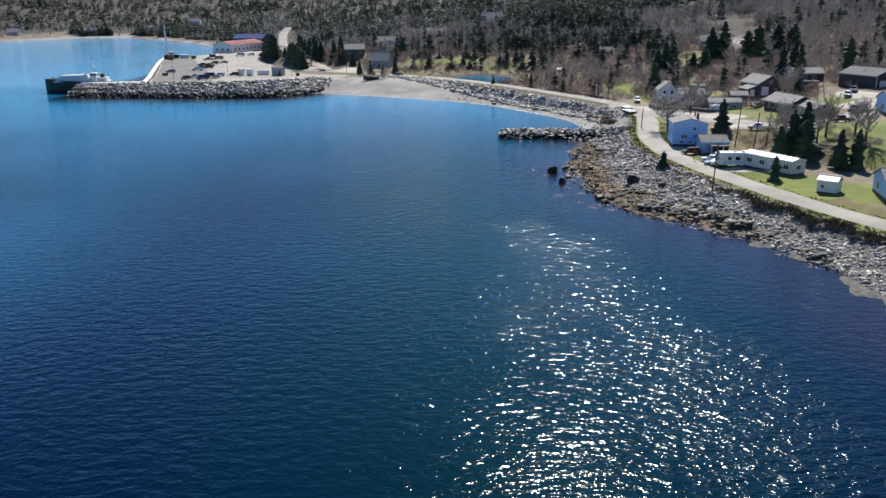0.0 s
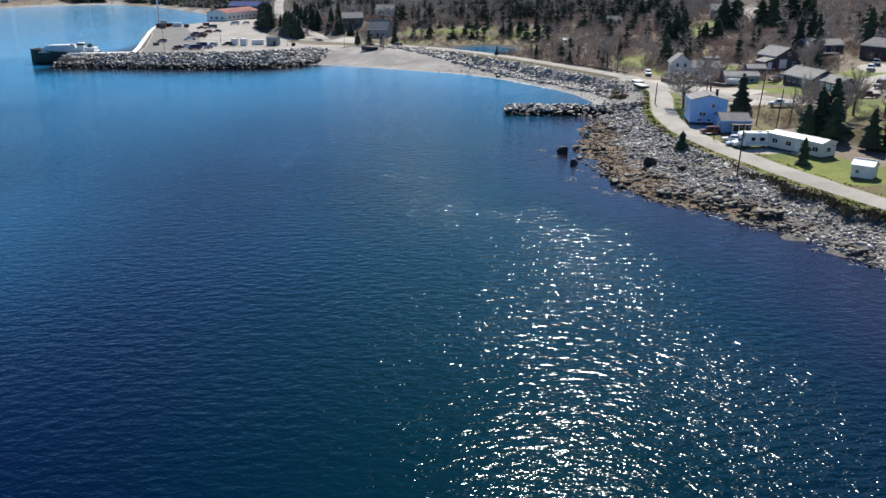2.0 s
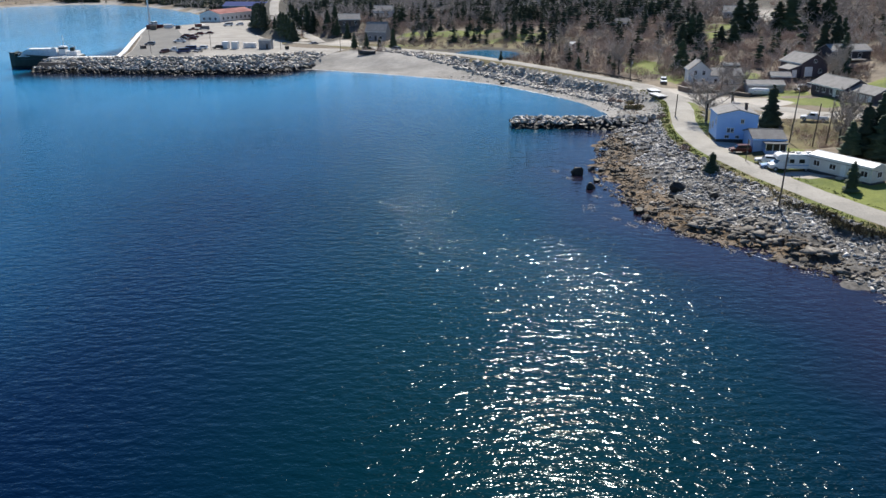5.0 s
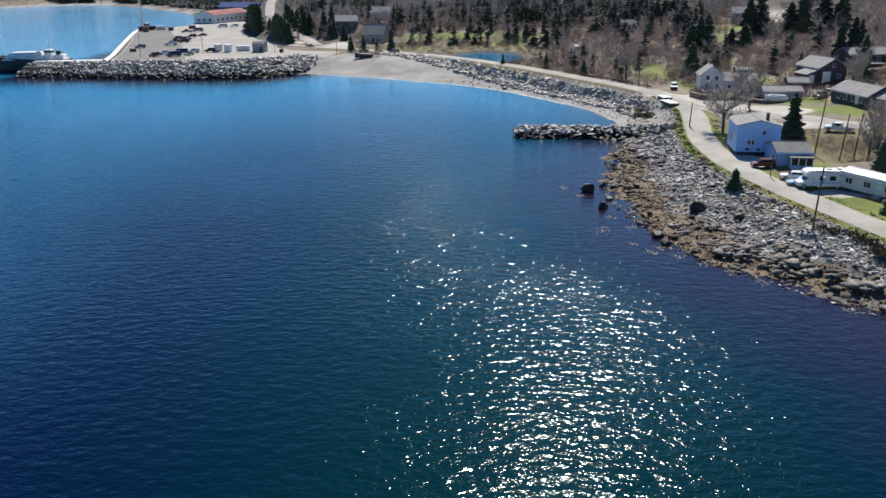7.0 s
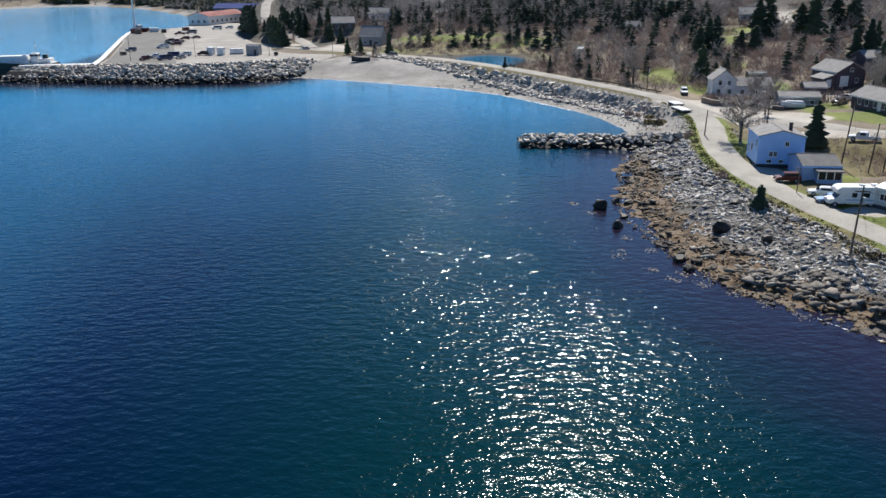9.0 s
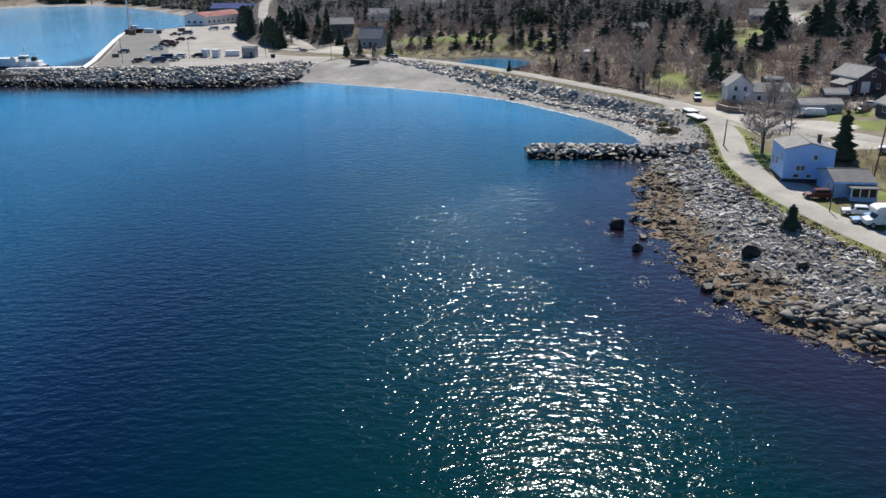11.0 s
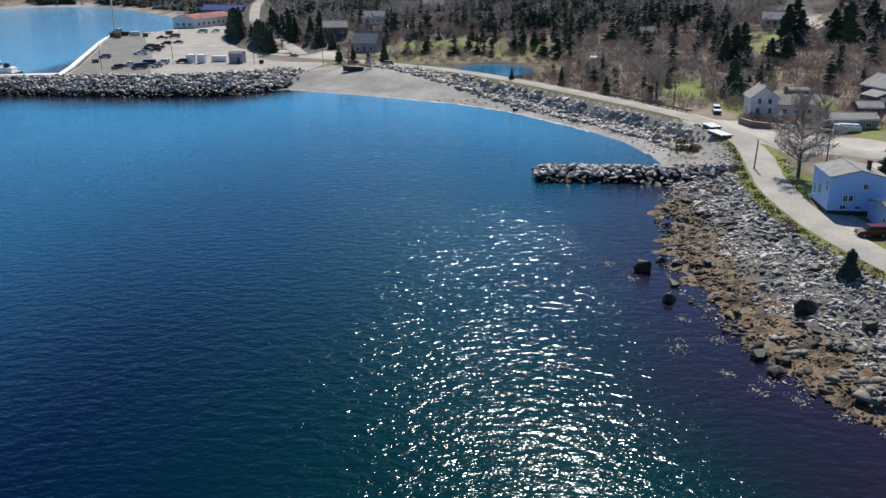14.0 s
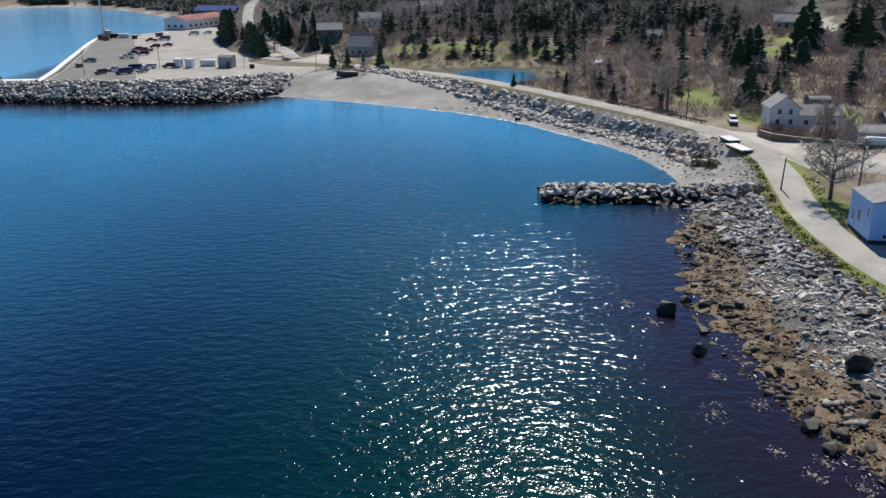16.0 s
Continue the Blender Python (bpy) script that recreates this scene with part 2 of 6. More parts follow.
def water_material():
    """Sea water: body colour laid by masks, reflections painted in, wind ripples as long crests that break the sun into
    sparks.
    """
    m, n, l, b = nodes_of("sea_water")
    tc = n.new("ShaderNodeTexCoord")

    def value(op, x, y, z=None):
        k = n.new("ShaderNodeMath")
        k.operation = op
        for sock, v in zip(k.inputs, (x, y, z)):
            if v is not None:
                if isinstance(v, (int, float)):
                    sock.default_value = v
                else:
                    l.new(v, sock)
        return k.outputs[0]

    def ripple(scale, sx, sy, turn, detail, warp=0.0):
        mp = n.new("ShaderNodeMapping")
        mp.inputs["Scale"].default_value, mp.inputs["Rotation"].default_value = (sx, sy, 1), (0, 0, radians(turn))
        l.new(tc.outputs["Object"], mp.inputs[0])
        t = n.new("ShaderNodeTexNoise")
        t.inputs["Scale"].default_value, t.inputs["Detail"].default_value, t.inputs["Distortion"].default_value = scale, detail, warp
        l.new(mp.outputs[0], t.inputs["Vector"])
        return t.outputs["Fac"]

    height = value("MULTIPLY", ripple(0.72, 0.75, 1.25, -12, 0, .2), 0.15)
    for amp, args in ((0.088, (1.7, 0.72, 1.15, -6, 0, .3)), (0.045, (4.3, 0.76, 1.15, 9, .3, .4))):
        height = value("MULTIPLY_ADD", ripple(*args), amp, height)
    calm = ripple(0.022, 1.3, .7, 20, 3)
    wind = n.new("ShaderNodeMapRange")
    wind.inputs[1].default_value, wind.inputs[2].default_value, wind.inputs[3].default_value, wind.inputs[4].default_value = 0.34, 0.62, 0.62, 1.08
    l.new(calm, wind.inputs[0])
    lee, gust = n.new("ShaderNodeAttribute"), n.new("ShaderNodeAttribute")
    lee.attribute_name, gust.attribute_name = "lee", "gust"
    stir = value("MULTIPLY", wind.outputs[0], value("MULTIPLY_ADD", lee.outputs["Fac"], -0.85, 1.0))
    stir = value("MULTIPLY_ADD", gust.outputs["Fac"], 0.55, stir)
    bp = n.new("ShaderNodeBump")
    bp.inputs["Distance"].default_value = 1.0
    l.new(stir, bp.inputs["Strength"])
    l.new(height, bp.inputs["Height"])
    l.new(bp.outputs[0], b.inputs["Normal"])
    blot = noise_node(n, l, 0.012, 4)
    r = ramp_node(n, [(0.35, (0.0002, 0.0055, 0.027)), (0.65, (0.0002, 0.0080, 0.028))])
    l.new(blot.outputs[0], r.inputs[0])
    col = r.outputs[0]
    # far water and harbour basin have reflected sky painted into their colour
    for key, c in (("teal", (0.0004, 0.022, 0.024)), ("shoal_sky_reflection", (0.012, 0.20, 0.40)), ("basin", (0.11, 0.37, 0.62)), ("weedbed_and_reflection", (0.014, 0.010, 0.021))):
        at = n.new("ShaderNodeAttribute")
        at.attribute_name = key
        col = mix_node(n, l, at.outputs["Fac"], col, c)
    l.new(col, b.inputs["Base Color"])
    l.new(value("MULTIPLY_ADD", stir, 0.078, 0.035), b.inputs["Roughness"])
    b.inputs["Specular Tint"].default_value = (0.72, 0.96, 1.0, 1)
    facing, gloss = n.new("ShaderNodeLayerWeight"), n.new("ShaderNodeMapRange")
    gloss.inputs[1].default_value, gloss.inputs[2].default_value, gloss.inputs[3].default_value, gloss.inputs[4].default_value = 0.45, 0.88, 0.15, 0.95
    l.new(facing.outputs["Facing"], gloss.inputs[0])
    l.new(gloss.outputs[0], b.inputs["Specular IOR Level"])
    b.inputs["IOR"].default_value = 1.33
    return m


GROUND = ground_material()
WATER = water_material()
# ---------------------------------------------------------------- the lie of the land
# Water's edge of the mainland, from the near coast round the bay, the harbour lot and the far shore.
SHORE = [(150, -900), (90, -60), (66, 40), (56, 78), (54.5, 92.5), (53.4, 101), (50, 111), (45, 120), (38.4, 128),
         (31, 138), (28.6, 147), (26.8, 158), (26, 165), (27, 173), (28.6, 181), (30.4, 191), (33, 201), (36, 212),
         (38.4, 226), (38.2, 234), (35, 248), (30, 259), (24, 269.4), (12.3, 287), (-1.7, 299.6), (-14, 307),
         (-27, 314.8), (-41, 322), (-52, 327), (-60, 324), (-75, 322), (-127, 325), (-129, 336), (-134, 362), (-155, 428),
         (-170, 467), (-176, 500), (-170, 508), (-163, 518), (-159, 558), (-176, 602), (-190, 666), (-230, 735), (-277, 802),
         (-320, 850), (-362, 876), (-400, 860), (-424, 833), (-440, 790), (-520, 770), (-700, 790), (-2900, 1200)]
LAND = SHORE + [(-2900, 3400), (3200, 3400), (3200, -900)]
LOT = [(-134, 330), (-60, 332), (-50, 345), (-46, 366), (-56, 388), (-72, 402), (-92, 424), (-107, 460), (-124, 520),
       (-128, 556), (-150, 560), (-158, 520), (-166, 503), (-174, 500), (-168, 467), (-153, 428), (-132, 362), (-126, 336)]
ROAD = [(92, 60, 2.9), (80, 88, 2.9), (72, 104, 2.9), (66, 115.5, 2.9), (60.6, 127.5, 2.95), (55.4, 142.5, 3.0), (50.8, 160, 3.0), (48.2, 175, 3.0),
        (47.9, 188, 3.1), (49, 200, 3.4), (51.6, 212, 3.8), (54, 224, 4.1), (54.2, 238, 4.4), (50.6, 252, 4.6), (42.4, 267.5, 4.7), (32.4, 284, 4.8),
        (20.5, 304, 4.9), (6.5, 325.5, 4.8), (-8.5, 344, 4.6), (-23, 358, 4.3), (-40, 374, 4.0), (-57, 386, 3.8), (-72, 398, 3.7)]

HILL = [(-60, 393, 3.7), (-66, 412, 4.0), (-79, 445, 4.8), (-94, 480, 5.6), (-103, 503, 6.4), (-112, 540, 10), (-118, 571, 14), (-122, 610, 17)]


def seg_dist(px, py, pts):
    """Distance to a polyline, and how far along it (in points) the nearest place lies."""
    best = np.full(px.shape, 1e9)
    where = np.zeros(px.shape)
    for i in range(len(pts) - 1):
        ax, ay = pts[i][0], pts[i][1]
        bx, by = pts[i + 1][0] - ax, pts[i + 1][1] - ay
        u = np.clip(((px - ax) * bx + (py - ay) * by) / (bx * bx + by * by), 0, 1)
        d = np.hypot(px - ax - u * bx, py - ay - u * by)
        near = d < best
        best = np.where(near, d, best)
        where = np.where(near, i + u, where)
    return best, where


def inside(px, py, poly):
    r = np.zeros(px.shape, bool)
    n = len(poly)
    for i in range(n):
        x0, y0, x1, y1 = poly[i][0], poly[i][1], poly[(i + 1) % n][0], poly[(i + 1) % n][1]
        c = (y0 > py) != (y1 > py)
        r ^= c & (px < (x1 - x0) * (py - y0) / ((y1 - y0) if y1 != y0 else 1e-9) + x0)
    return r


def smooth(e0, e1, v):
    u = np.clip((v - e0) / (e1 - e0), 0, 1)
    return u * u * (3 - 2 * u)


def waves(px, py, scale, seed):
    """Soft rolling unevenness, about -1 to 1."""
    out = 0
    for k in range(4):
        a = 1.7 * seed + 2.4 * k
        f = (1 + 0.61 * k) / scale
        out = out + np.sin((px * math.cos(a) + py * math.sin(a)) * f + 3.1 * k + seed) * np.sin((px * math.sin(a + .7) - py * math.cos(a + .7)) * f * .8 + seed * 2.3 + k)
    return out / 2.2


def shore_side(px, py):
    d, _ = seg_dist(px, py, SHORE)
    return np.where(inside(px, py, LAND), d, -d)


POND = (11.5, 341.0, 12.5, 17.5, 3.9)


def ground(px, py):
    px, py = np.asarray(px, float), np.asarray(py, float)
    d = shore_side(px, py)
    z = np.interp(d, [-300, -60, -12, 0, 4, 10, 17, 24, 45, 80, 150, 400, 1000, 3000],
                  [-14, -7, -1.1, 0.0, 0.45, 1.3, 2.6, 3.0, 4.6, 7.5, 12.5, 40, 140, 320])
    z = z + waves(px, py, 9, 1) * np.clip(d / 60, 0, .5) + waves(px, py, 70, 2) * np.clip((d - 60) / 60, 0, 5) + waves(px, py, 260, 5) * np.clip((d - 150) / 40, 0, 14)
    # rough bed of the rocky shore
    rough = 1 - smooth(205, 213, py)
    z = z + (waves(px, py, 1.3, 3) * .16 * smooth(-14, 1, d) * (1 - smooth(14, 18, d)) + waves(px, py, 3.1, 4) * .32 * smooth(-14, 0, d) * (1 - smooth(13, 17, d))) * rough
    # marsh and pond behind the causeway
    mx, my = (px - 0) / 62, (py - 362) / 34
    z = z + (4.4 - z) * (1 - smooth(.6, 1.2, np.hypot(mx, my)))
    pr = np.hypot((px - POND[0]) / POND[2], (py - POND[1]) / POND[3])
    z = z + (POND[4] - .5 - z) * (1 - smooth(.85, 1.15, pr))
    # flat harbour lot
    ld, _ = seg_dist(px, py, LOT + LOT[:1])
    li = inside(px, py, LOT)
    z = z + (3.3 - z) * (1 - smooth(0, 7, np.where(li, 0, ld))) * smooth(-.8, .4, d)
    # flat ground round the near houses
    for hx, hy, hr, hz in YARDS:
        z = z + (hz - z) * (1 - smooth(hr * .75, hr * 1.25, np.hypot(px - hx, py - hy)))
    hd, hw = seg_dist(px, py, HILL)
    hz = np.interp(hw, range(len(HILL)), [p[2] for p in HILL])
    z = z + (hz - .15 - z) * (1 - smooth(4.6, 11, hd))
    # road bed
    rd, w = seg_dist(px, py, ROAD)
    rz = np.interp(w, range(len(ROAD)), [p[2] for p in ROAD])
    z = z + (rz - .12 - z) * (1 - smooth(2.9, 7.5, rd))
    return z


YARDS = [(55, 188, 8, 2.75), (66, 184, 10, 2.9), (60, 164, 9, 3.1), (73, 152, 12, 3.3), (-50, 398, 24, 4.4)]


def gz(x, y):
    return float(ground(np.array([x]), np.array([y]))[0])
# ---------------------------------------------------------------- building helpers
def mesh_of(name, verts, faces, material, smooth_faces=False):
    me = bpy.data.meshes.new(name)
    me.from_pydata([tuple(v) for v in verts], [], [tuple(f) for f in faces])
    me.materials.append(material)
    if smooth_faces:
        me.polygons.foreach_set("use_smooth", [True] * len(me.polygons))
    me.update()
    return me


def to_mesh(name, bm, material):
    me = bpy.data.meshes.new(name)
    bm.to_mesh(me)
    bm.free()
    me.materials.append(material)
    return me


def part(name, bm, material, parent, label=""):
    ob = new(name, to_mesh(name, bm, material) if isinstance(bm, bmesh.types.BMesh) else bm)
    ob.parent = parent
    return tagged(ob, label)


def thing(name, m, label, category, group="", kind=""):
    ob = new(name)
    ob.matrix_world = m
    return tagged(ob, label, category, group, kind)


def box(x0, y0, z0, x1, y1, z1, bevel=0.0, bm=None):
    bm = bm or bmesh.new()
    g = bmesh.ops.create_cube(bm, size=1)["verts"]
    for v in g:
        v.co = Vector(((x0 + x1) / 2 + v.co.x * (x1 - x0), (y0 + y1) / 2 + v.co.y * (y1 - y0), (z0 + z1) / 2 + v.co.z * (z1 - z0)))
    if bevel:
        ed = list({e for v in g for e in v.link_edges})
        bmesh.ops.bevel(bm, geom=ed, offset=bevel, segments=1, affect="EDGES")
    return bm


def tube(bm, p0, p1, r0, r1, sides=6):
    p0, p1 = Vector(p0), Vector(p1)
    q = (p1 - p0).to_track_quat("Z", "Y")
    rings = []
    for p, r in ((p0, r0), (p1, r1)):
        rings.append([bm.verts.new(p + q @ Vector((r * math.cos(2 * math.pi * i / sides), r * math.sin(2 * math.pi * i / sides), 0))) for i in range(sides)])
    for i in range(sides):
        bm.faces.new((rings[0][i], rings[0][(i + 1) % sides], rings[1][(i + 1) % sides], rings[1][i]))
    bm.faces.new(rings[1])
    bm.faces.new(rings[0][::-1])
    return bm


def extrude_profile(pts, y0, y1, bm=None, taper=None):
    """A side outline in x, z drawn out along y. taper: (z above which, inset) narrows the top."""
    bm = bm or bmesh.new()
    sides = []
    for y, s in ((y0, 1), (y1, -1)):
        row = []
        for x, z in pts:
            dy = taper[1] * s if taper and z > taper[0] else 0
            row.append(bm.verts.new((x, y + dy, z)))
        sides.append(row)
    n = len(pts)
    for i in range(n):
        bm.faces.new((sides[0][i], sides[0][(i + 1) % n], sides[1][(i + 1) % n], sides[1][i]))
    bm.faces.new(sides[0][::-1])
    bm.faces.new(sides[1])
    bmesh.ops.recalc_face_normals(bm, faces=bm.faces)
    return bm


# ---------------------------------------------------------------- ground sheet
def graded(lo, hi, step, far_lo, far_hi, grow=1.13):
    mid = list(np.arange(lo, hi + step / 2, step))
    a, s = [lo], step
    while a[-1] > far_lo:
        s *= grow
        a.append(a[-1] - s)
    c, s = [hi], step
    while c[-1] < far_hi:
        s *= grow
        c.append(c[-1] + s)
    return np.array(a[:0:-1] + mid + c[1:])


GX = graded(-176, 130, 1.25, -2900, 3100)
GY = graded(85, 400, 1.25, -850, 3300)


def grid_sheet(name, xs, ys, height, material):
    X, Y = np.meshgrid(xs, ys)
    Z = height(X, Y)
    co = np.stack([X.ravel(), Y.ravel(), Z.ravel()], 1)
    nx, ny = len(xs), len(ys)
    i = (np.arange(ny - 1)[:, None] * nx + np.arange(nx - 1)[None]).ravel()
    quads = np.stack([i, i + 1, i + nx + 1, i + nx], 1)
    me = bpy.data.meshes.new(name)
    me.vertices.add(len(co))
    me.vertices.foreach_set("co", co.ravel())
    me.loops.add(quads.size)
    me.loops.foreach_set("vertex_index", quads.ravel().astype(np.int32))
    me.polygons.add(len(quads))
    me.polygons.foreach_set("loop_start", np.arange(0, quads.size, 4, dtype=np.int32))
    me.update(calc_edges=True)
    me.polygons.foreach_set("use_smooth", [True] * len(quads))
    me.materials.append(material)
    return new(name, me), X.ravel(), Y.ravel(), Z.ravel()


def mask(ob, name, values):
    at = ob.data.attributes.new(name, "FLOAT", "POINT")
    at.data.foreach_set("value", np.clip(values, 0, 1).astype(np.float32))


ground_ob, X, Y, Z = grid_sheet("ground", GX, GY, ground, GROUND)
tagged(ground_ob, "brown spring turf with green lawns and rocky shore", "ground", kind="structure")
D = shore_side(X, Y)
RD, RW = seg_dist(X, Y, ROAD)
# lawns: centre, half sizes, turn, strength
LAWNS = [(62, 147, 9, 7, -50, 1), (68, 138, 9, 8, -50, 1), (74, 131, 9, 6, -40, 1), (57, 165, 4, 5, 0, 1), (97, 184, 17, 15, 10, 1), (108, 233, 13, 12, 20, 1), (61, 176, 5, 4, 0, .9),
         (60, 292, 7, 15, 0, .9), (97, 352, 9, 8, 0, .85), (84, 303, 5, 8, 0, .7), (53.6, 203, 3.2, 9, 5, .8), (85, 222, 14, 7, -30, .8), (80, 262, 8, 10, 0, .8), (83, 236, 7, 5, 0, .8), (66, 270, 7, 9, 0, .7),
         (107, 372, 14, 14, 0, .75), (50, 231, 2.6, 8, 5, .6), (95, 300, 14, 10, 0, .35), (-4, 398, 26, 6, 4, .92), (22, 386, 18, 5, 15, .8), (-60, 408, 22, 12, 0, .4), (-22, 372, 12, 5, 0, .6), (90, 160, 14, 10, 0, .6)]
grass = np.zeros_like(X)
for cx, cy, hx, hy, turn, power in LAWNS:
    c, s = math.cos(radians(turn)), math.sin(radians(turn))
    u, v = ((X - cx) * c + (Y - cy) * s) / hx, (-(X - cx) * s + (Y - cy) * c) / hy
    grass = np.maximum(grass, power * (1 - smooth(.75, 1.1, np.hypot(u, v) + .22 * waves(X, Y, 2.6, 6) + .12 * waves(X, Y, 1.3, 8))))
near_road = (1 - smooth(3.9, 5.4, RD)) * (1 - smooth(240, 262, Y)) * (1 - smooth(10, 30, X - 60))
grass = np.maximum(grass, near_road * (.58 + .3 * waves(X, Y, 6, 2) + .2 * waves(X, Y, 2.5, 5)))
olive = np.maximum((1 - smooth(.6, 1.25, np.hypot((X - 5) / 60, (Y - 362) / 42))) * .62, (1 - smooth(5, 11, RD)) * .75)
olive = np.maximum(olive, .85 * (1 - smooth(.6, 1.2, np.hypot((X - 82) / 20, (Y - 186) / 28) + .25 * waves(X, Y, 5, 3))))
olive = np.maximum(olive, .85 * (1 - smooth(.7, 1.15, np.hypot((X - 46.5) / 4.5, (Y - 238) / 12) + .2 * waves(X, Y, 3, 4))))
olive = np.maximum(olive, .75 * (1 - smooth(.7, 1.1, np.hypot((X - 138) / 15, (Y - 425) / 75))))
DIRTS = [(57, 243, 10, 16, 15), (66, 229, 18, 8, -28), (80, 204, 16, 5, -30), (98, 206, 13, 4, 25), (113, 224, 12, 8, 50), (120, 243, 7, 9, 0), (92, 246, 12, 5, -10), (51, 180, 4.5, 7, 0),
         (60, 157, 7, 3, -5), (101, 163, 14, 3, 25), (-60, 395, 22, 12, -40), (133, 392, 5, 12, -20), (142, 421, 7, 24, -20)]
dirt = np.zeros_like(X)
for cx, cy, hx, hy, turn in DIRTS:
    c, s = math.cos(radians(turn)), math.sin(radians(turn))
    u, v = ((X - cx) * c + (Y - cy) * s) / hx, (-(X - cx) * s + (Y - cy) * c) / hy
    dirt = np.maximum(dirt, 1 - smooth(.75, 1.05, np.hypot(u, v)))
rocky = smooth(4.0, 4.9, RD) * smooth(-14, -6, D) * (1 - smooth(14.5, 17, D)) * (1 - smooth(206, 214, Y))
beach = smooth(-10, -3, D) * (1 - smooth(12 + 14 * smooth(12, -8, X), 16 + 16 * smooth(12, -8, X), D)) * smooth(3.4, 4.2, RD) * smooth(208, 214, Y) * (1 - smooth(-62, -70, X) * 0) * smooth(-70, -62, X)
far_beach = smooth(-10, -3, D) * (1 - smooth(8, 14, D)) * smooth(500, 560, Y)
weed = smooth(-14, -4, D) * (1 - smooth(5.5, 9.5, D + waves(X, Y, 4, 7) * 2)) * smooth(118, 130, Y) * (1 - smooth(198, 206, Y))
mask(ground_ob, "grass", grass)
mask(ground_ob, "olive", olive)
mask(ground_ob, "dirt", dirt)
mask(ground_ob, "shingle", np.maximum(beach, far_beach))
mask(ground_ob, "rock", rocky)
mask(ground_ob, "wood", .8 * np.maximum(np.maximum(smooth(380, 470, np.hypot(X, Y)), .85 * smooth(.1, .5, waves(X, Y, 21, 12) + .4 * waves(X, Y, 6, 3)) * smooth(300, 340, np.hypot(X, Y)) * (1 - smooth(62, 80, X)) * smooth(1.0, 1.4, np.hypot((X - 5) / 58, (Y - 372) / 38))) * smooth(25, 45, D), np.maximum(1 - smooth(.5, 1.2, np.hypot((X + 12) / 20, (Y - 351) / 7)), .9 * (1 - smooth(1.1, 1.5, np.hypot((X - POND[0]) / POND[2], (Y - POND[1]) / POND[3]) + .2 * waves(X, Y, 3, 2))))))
mask(ground_ob, "weed", weed * .85)

# ---------------------------------------------------------------- sea
WX = graded(-160, 70, 2.5, -2800, 900, 1.2)
WY = graded(-20, 340, 2.5, -850, 1100, 1.2)
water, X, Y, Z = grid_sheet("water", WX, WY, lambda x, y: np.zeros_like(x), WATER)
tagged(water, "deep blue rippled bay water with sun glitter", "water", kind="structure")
D = -shore_side(X, Y)
right = 1 - smooth(205, 222, Y)
BW = np.interp(X, [-152, -112, -88, -69, -58, -50], [318, 313.5, 311.5, 313, 321, 334])     # foot of the breakwater
# paler harbour water: reflected sky painted into the colour
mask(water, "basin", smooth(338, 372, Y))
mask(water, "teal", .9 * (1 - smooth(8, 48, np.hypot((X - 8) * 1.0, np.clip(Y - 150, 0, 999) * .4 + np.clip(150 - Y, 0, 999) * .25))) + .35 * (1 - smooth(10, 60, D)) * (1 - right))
# X and Y terms paint in sky reflected at grazing angles; beach term is shallows
mask(water, "shoal_sky_reflection", .18 * smooth(-32, -72, X) * smooth(60, 110, Y) + .19 * smooth(140, 215, Y) + .70 * smooth(195, 330, Y) + .3 * smooth(325, 370, Y) + .25 * (1 - smooth(0, 50, D)) * smooth(228, 262, Y) * smooth(-70, -40, X) + .5 * smooth(330, 380, Y))
mask(water, "lee", .08 + .16 * (1 - smooth(80, 125, Y)) + .45 * (1 - smooth(4, 24, D + 4 * waves(X, Y, 9, 4))) * right * smooth(80, 112, Y) * .75 + .45 * smooth(185, 250, Y) + .3 * smooth(260, 330, Y) - .3 * smooth(345, 400, Y))
mask(water, "gust", .32 * (1 - smooth(.2, 1, np.hypot((X + 5) / 18, (Y - 134) / 32) + .25 * waves(X, Y, 7, 3))) + (1 - smooth(.3, 1, np.hypot((X - 30) / 14, (Y - 62) / 30))))
# weedy shallows by the coast; along the breakwater, its dark reflection painted in too
mask(water, "weedbed_and_reflection", (1 - smooth(4, 24, D + 4 * waves(X, Y, 9, 4))) * right + .95 * (1 - smooth(3, 26, BW - Y + 3 * waves(X, Y, 9, 2))) * (1 - smooth(-50, -42, X)) * smooth(-160, -150, X))

pond_ring = [(POND[0] + POND[2] * 1.0 * math.cos(t), POND[1] + POND[3] * math.sin(t), POND[4]) for t in np.linspace(0, 2 * math.pi, 40)[:-1]]
pond = new("pond_water", mesh_of("pond_water", pond_ring, [range(len(pond_ring))], WATER))
mask(pond, "lee", np.full(len(pond_ring), 1.0))
# sky reflection painted into the pond's colour
mask(pond, "shoal_sky_reflection", np.full(len(pond_ring), .45))
mask(pond, "basin", np.full(len(pond_ring), .3))
tagged(pond, "still blue pond behind the causeway road", "pond", kind="structure")


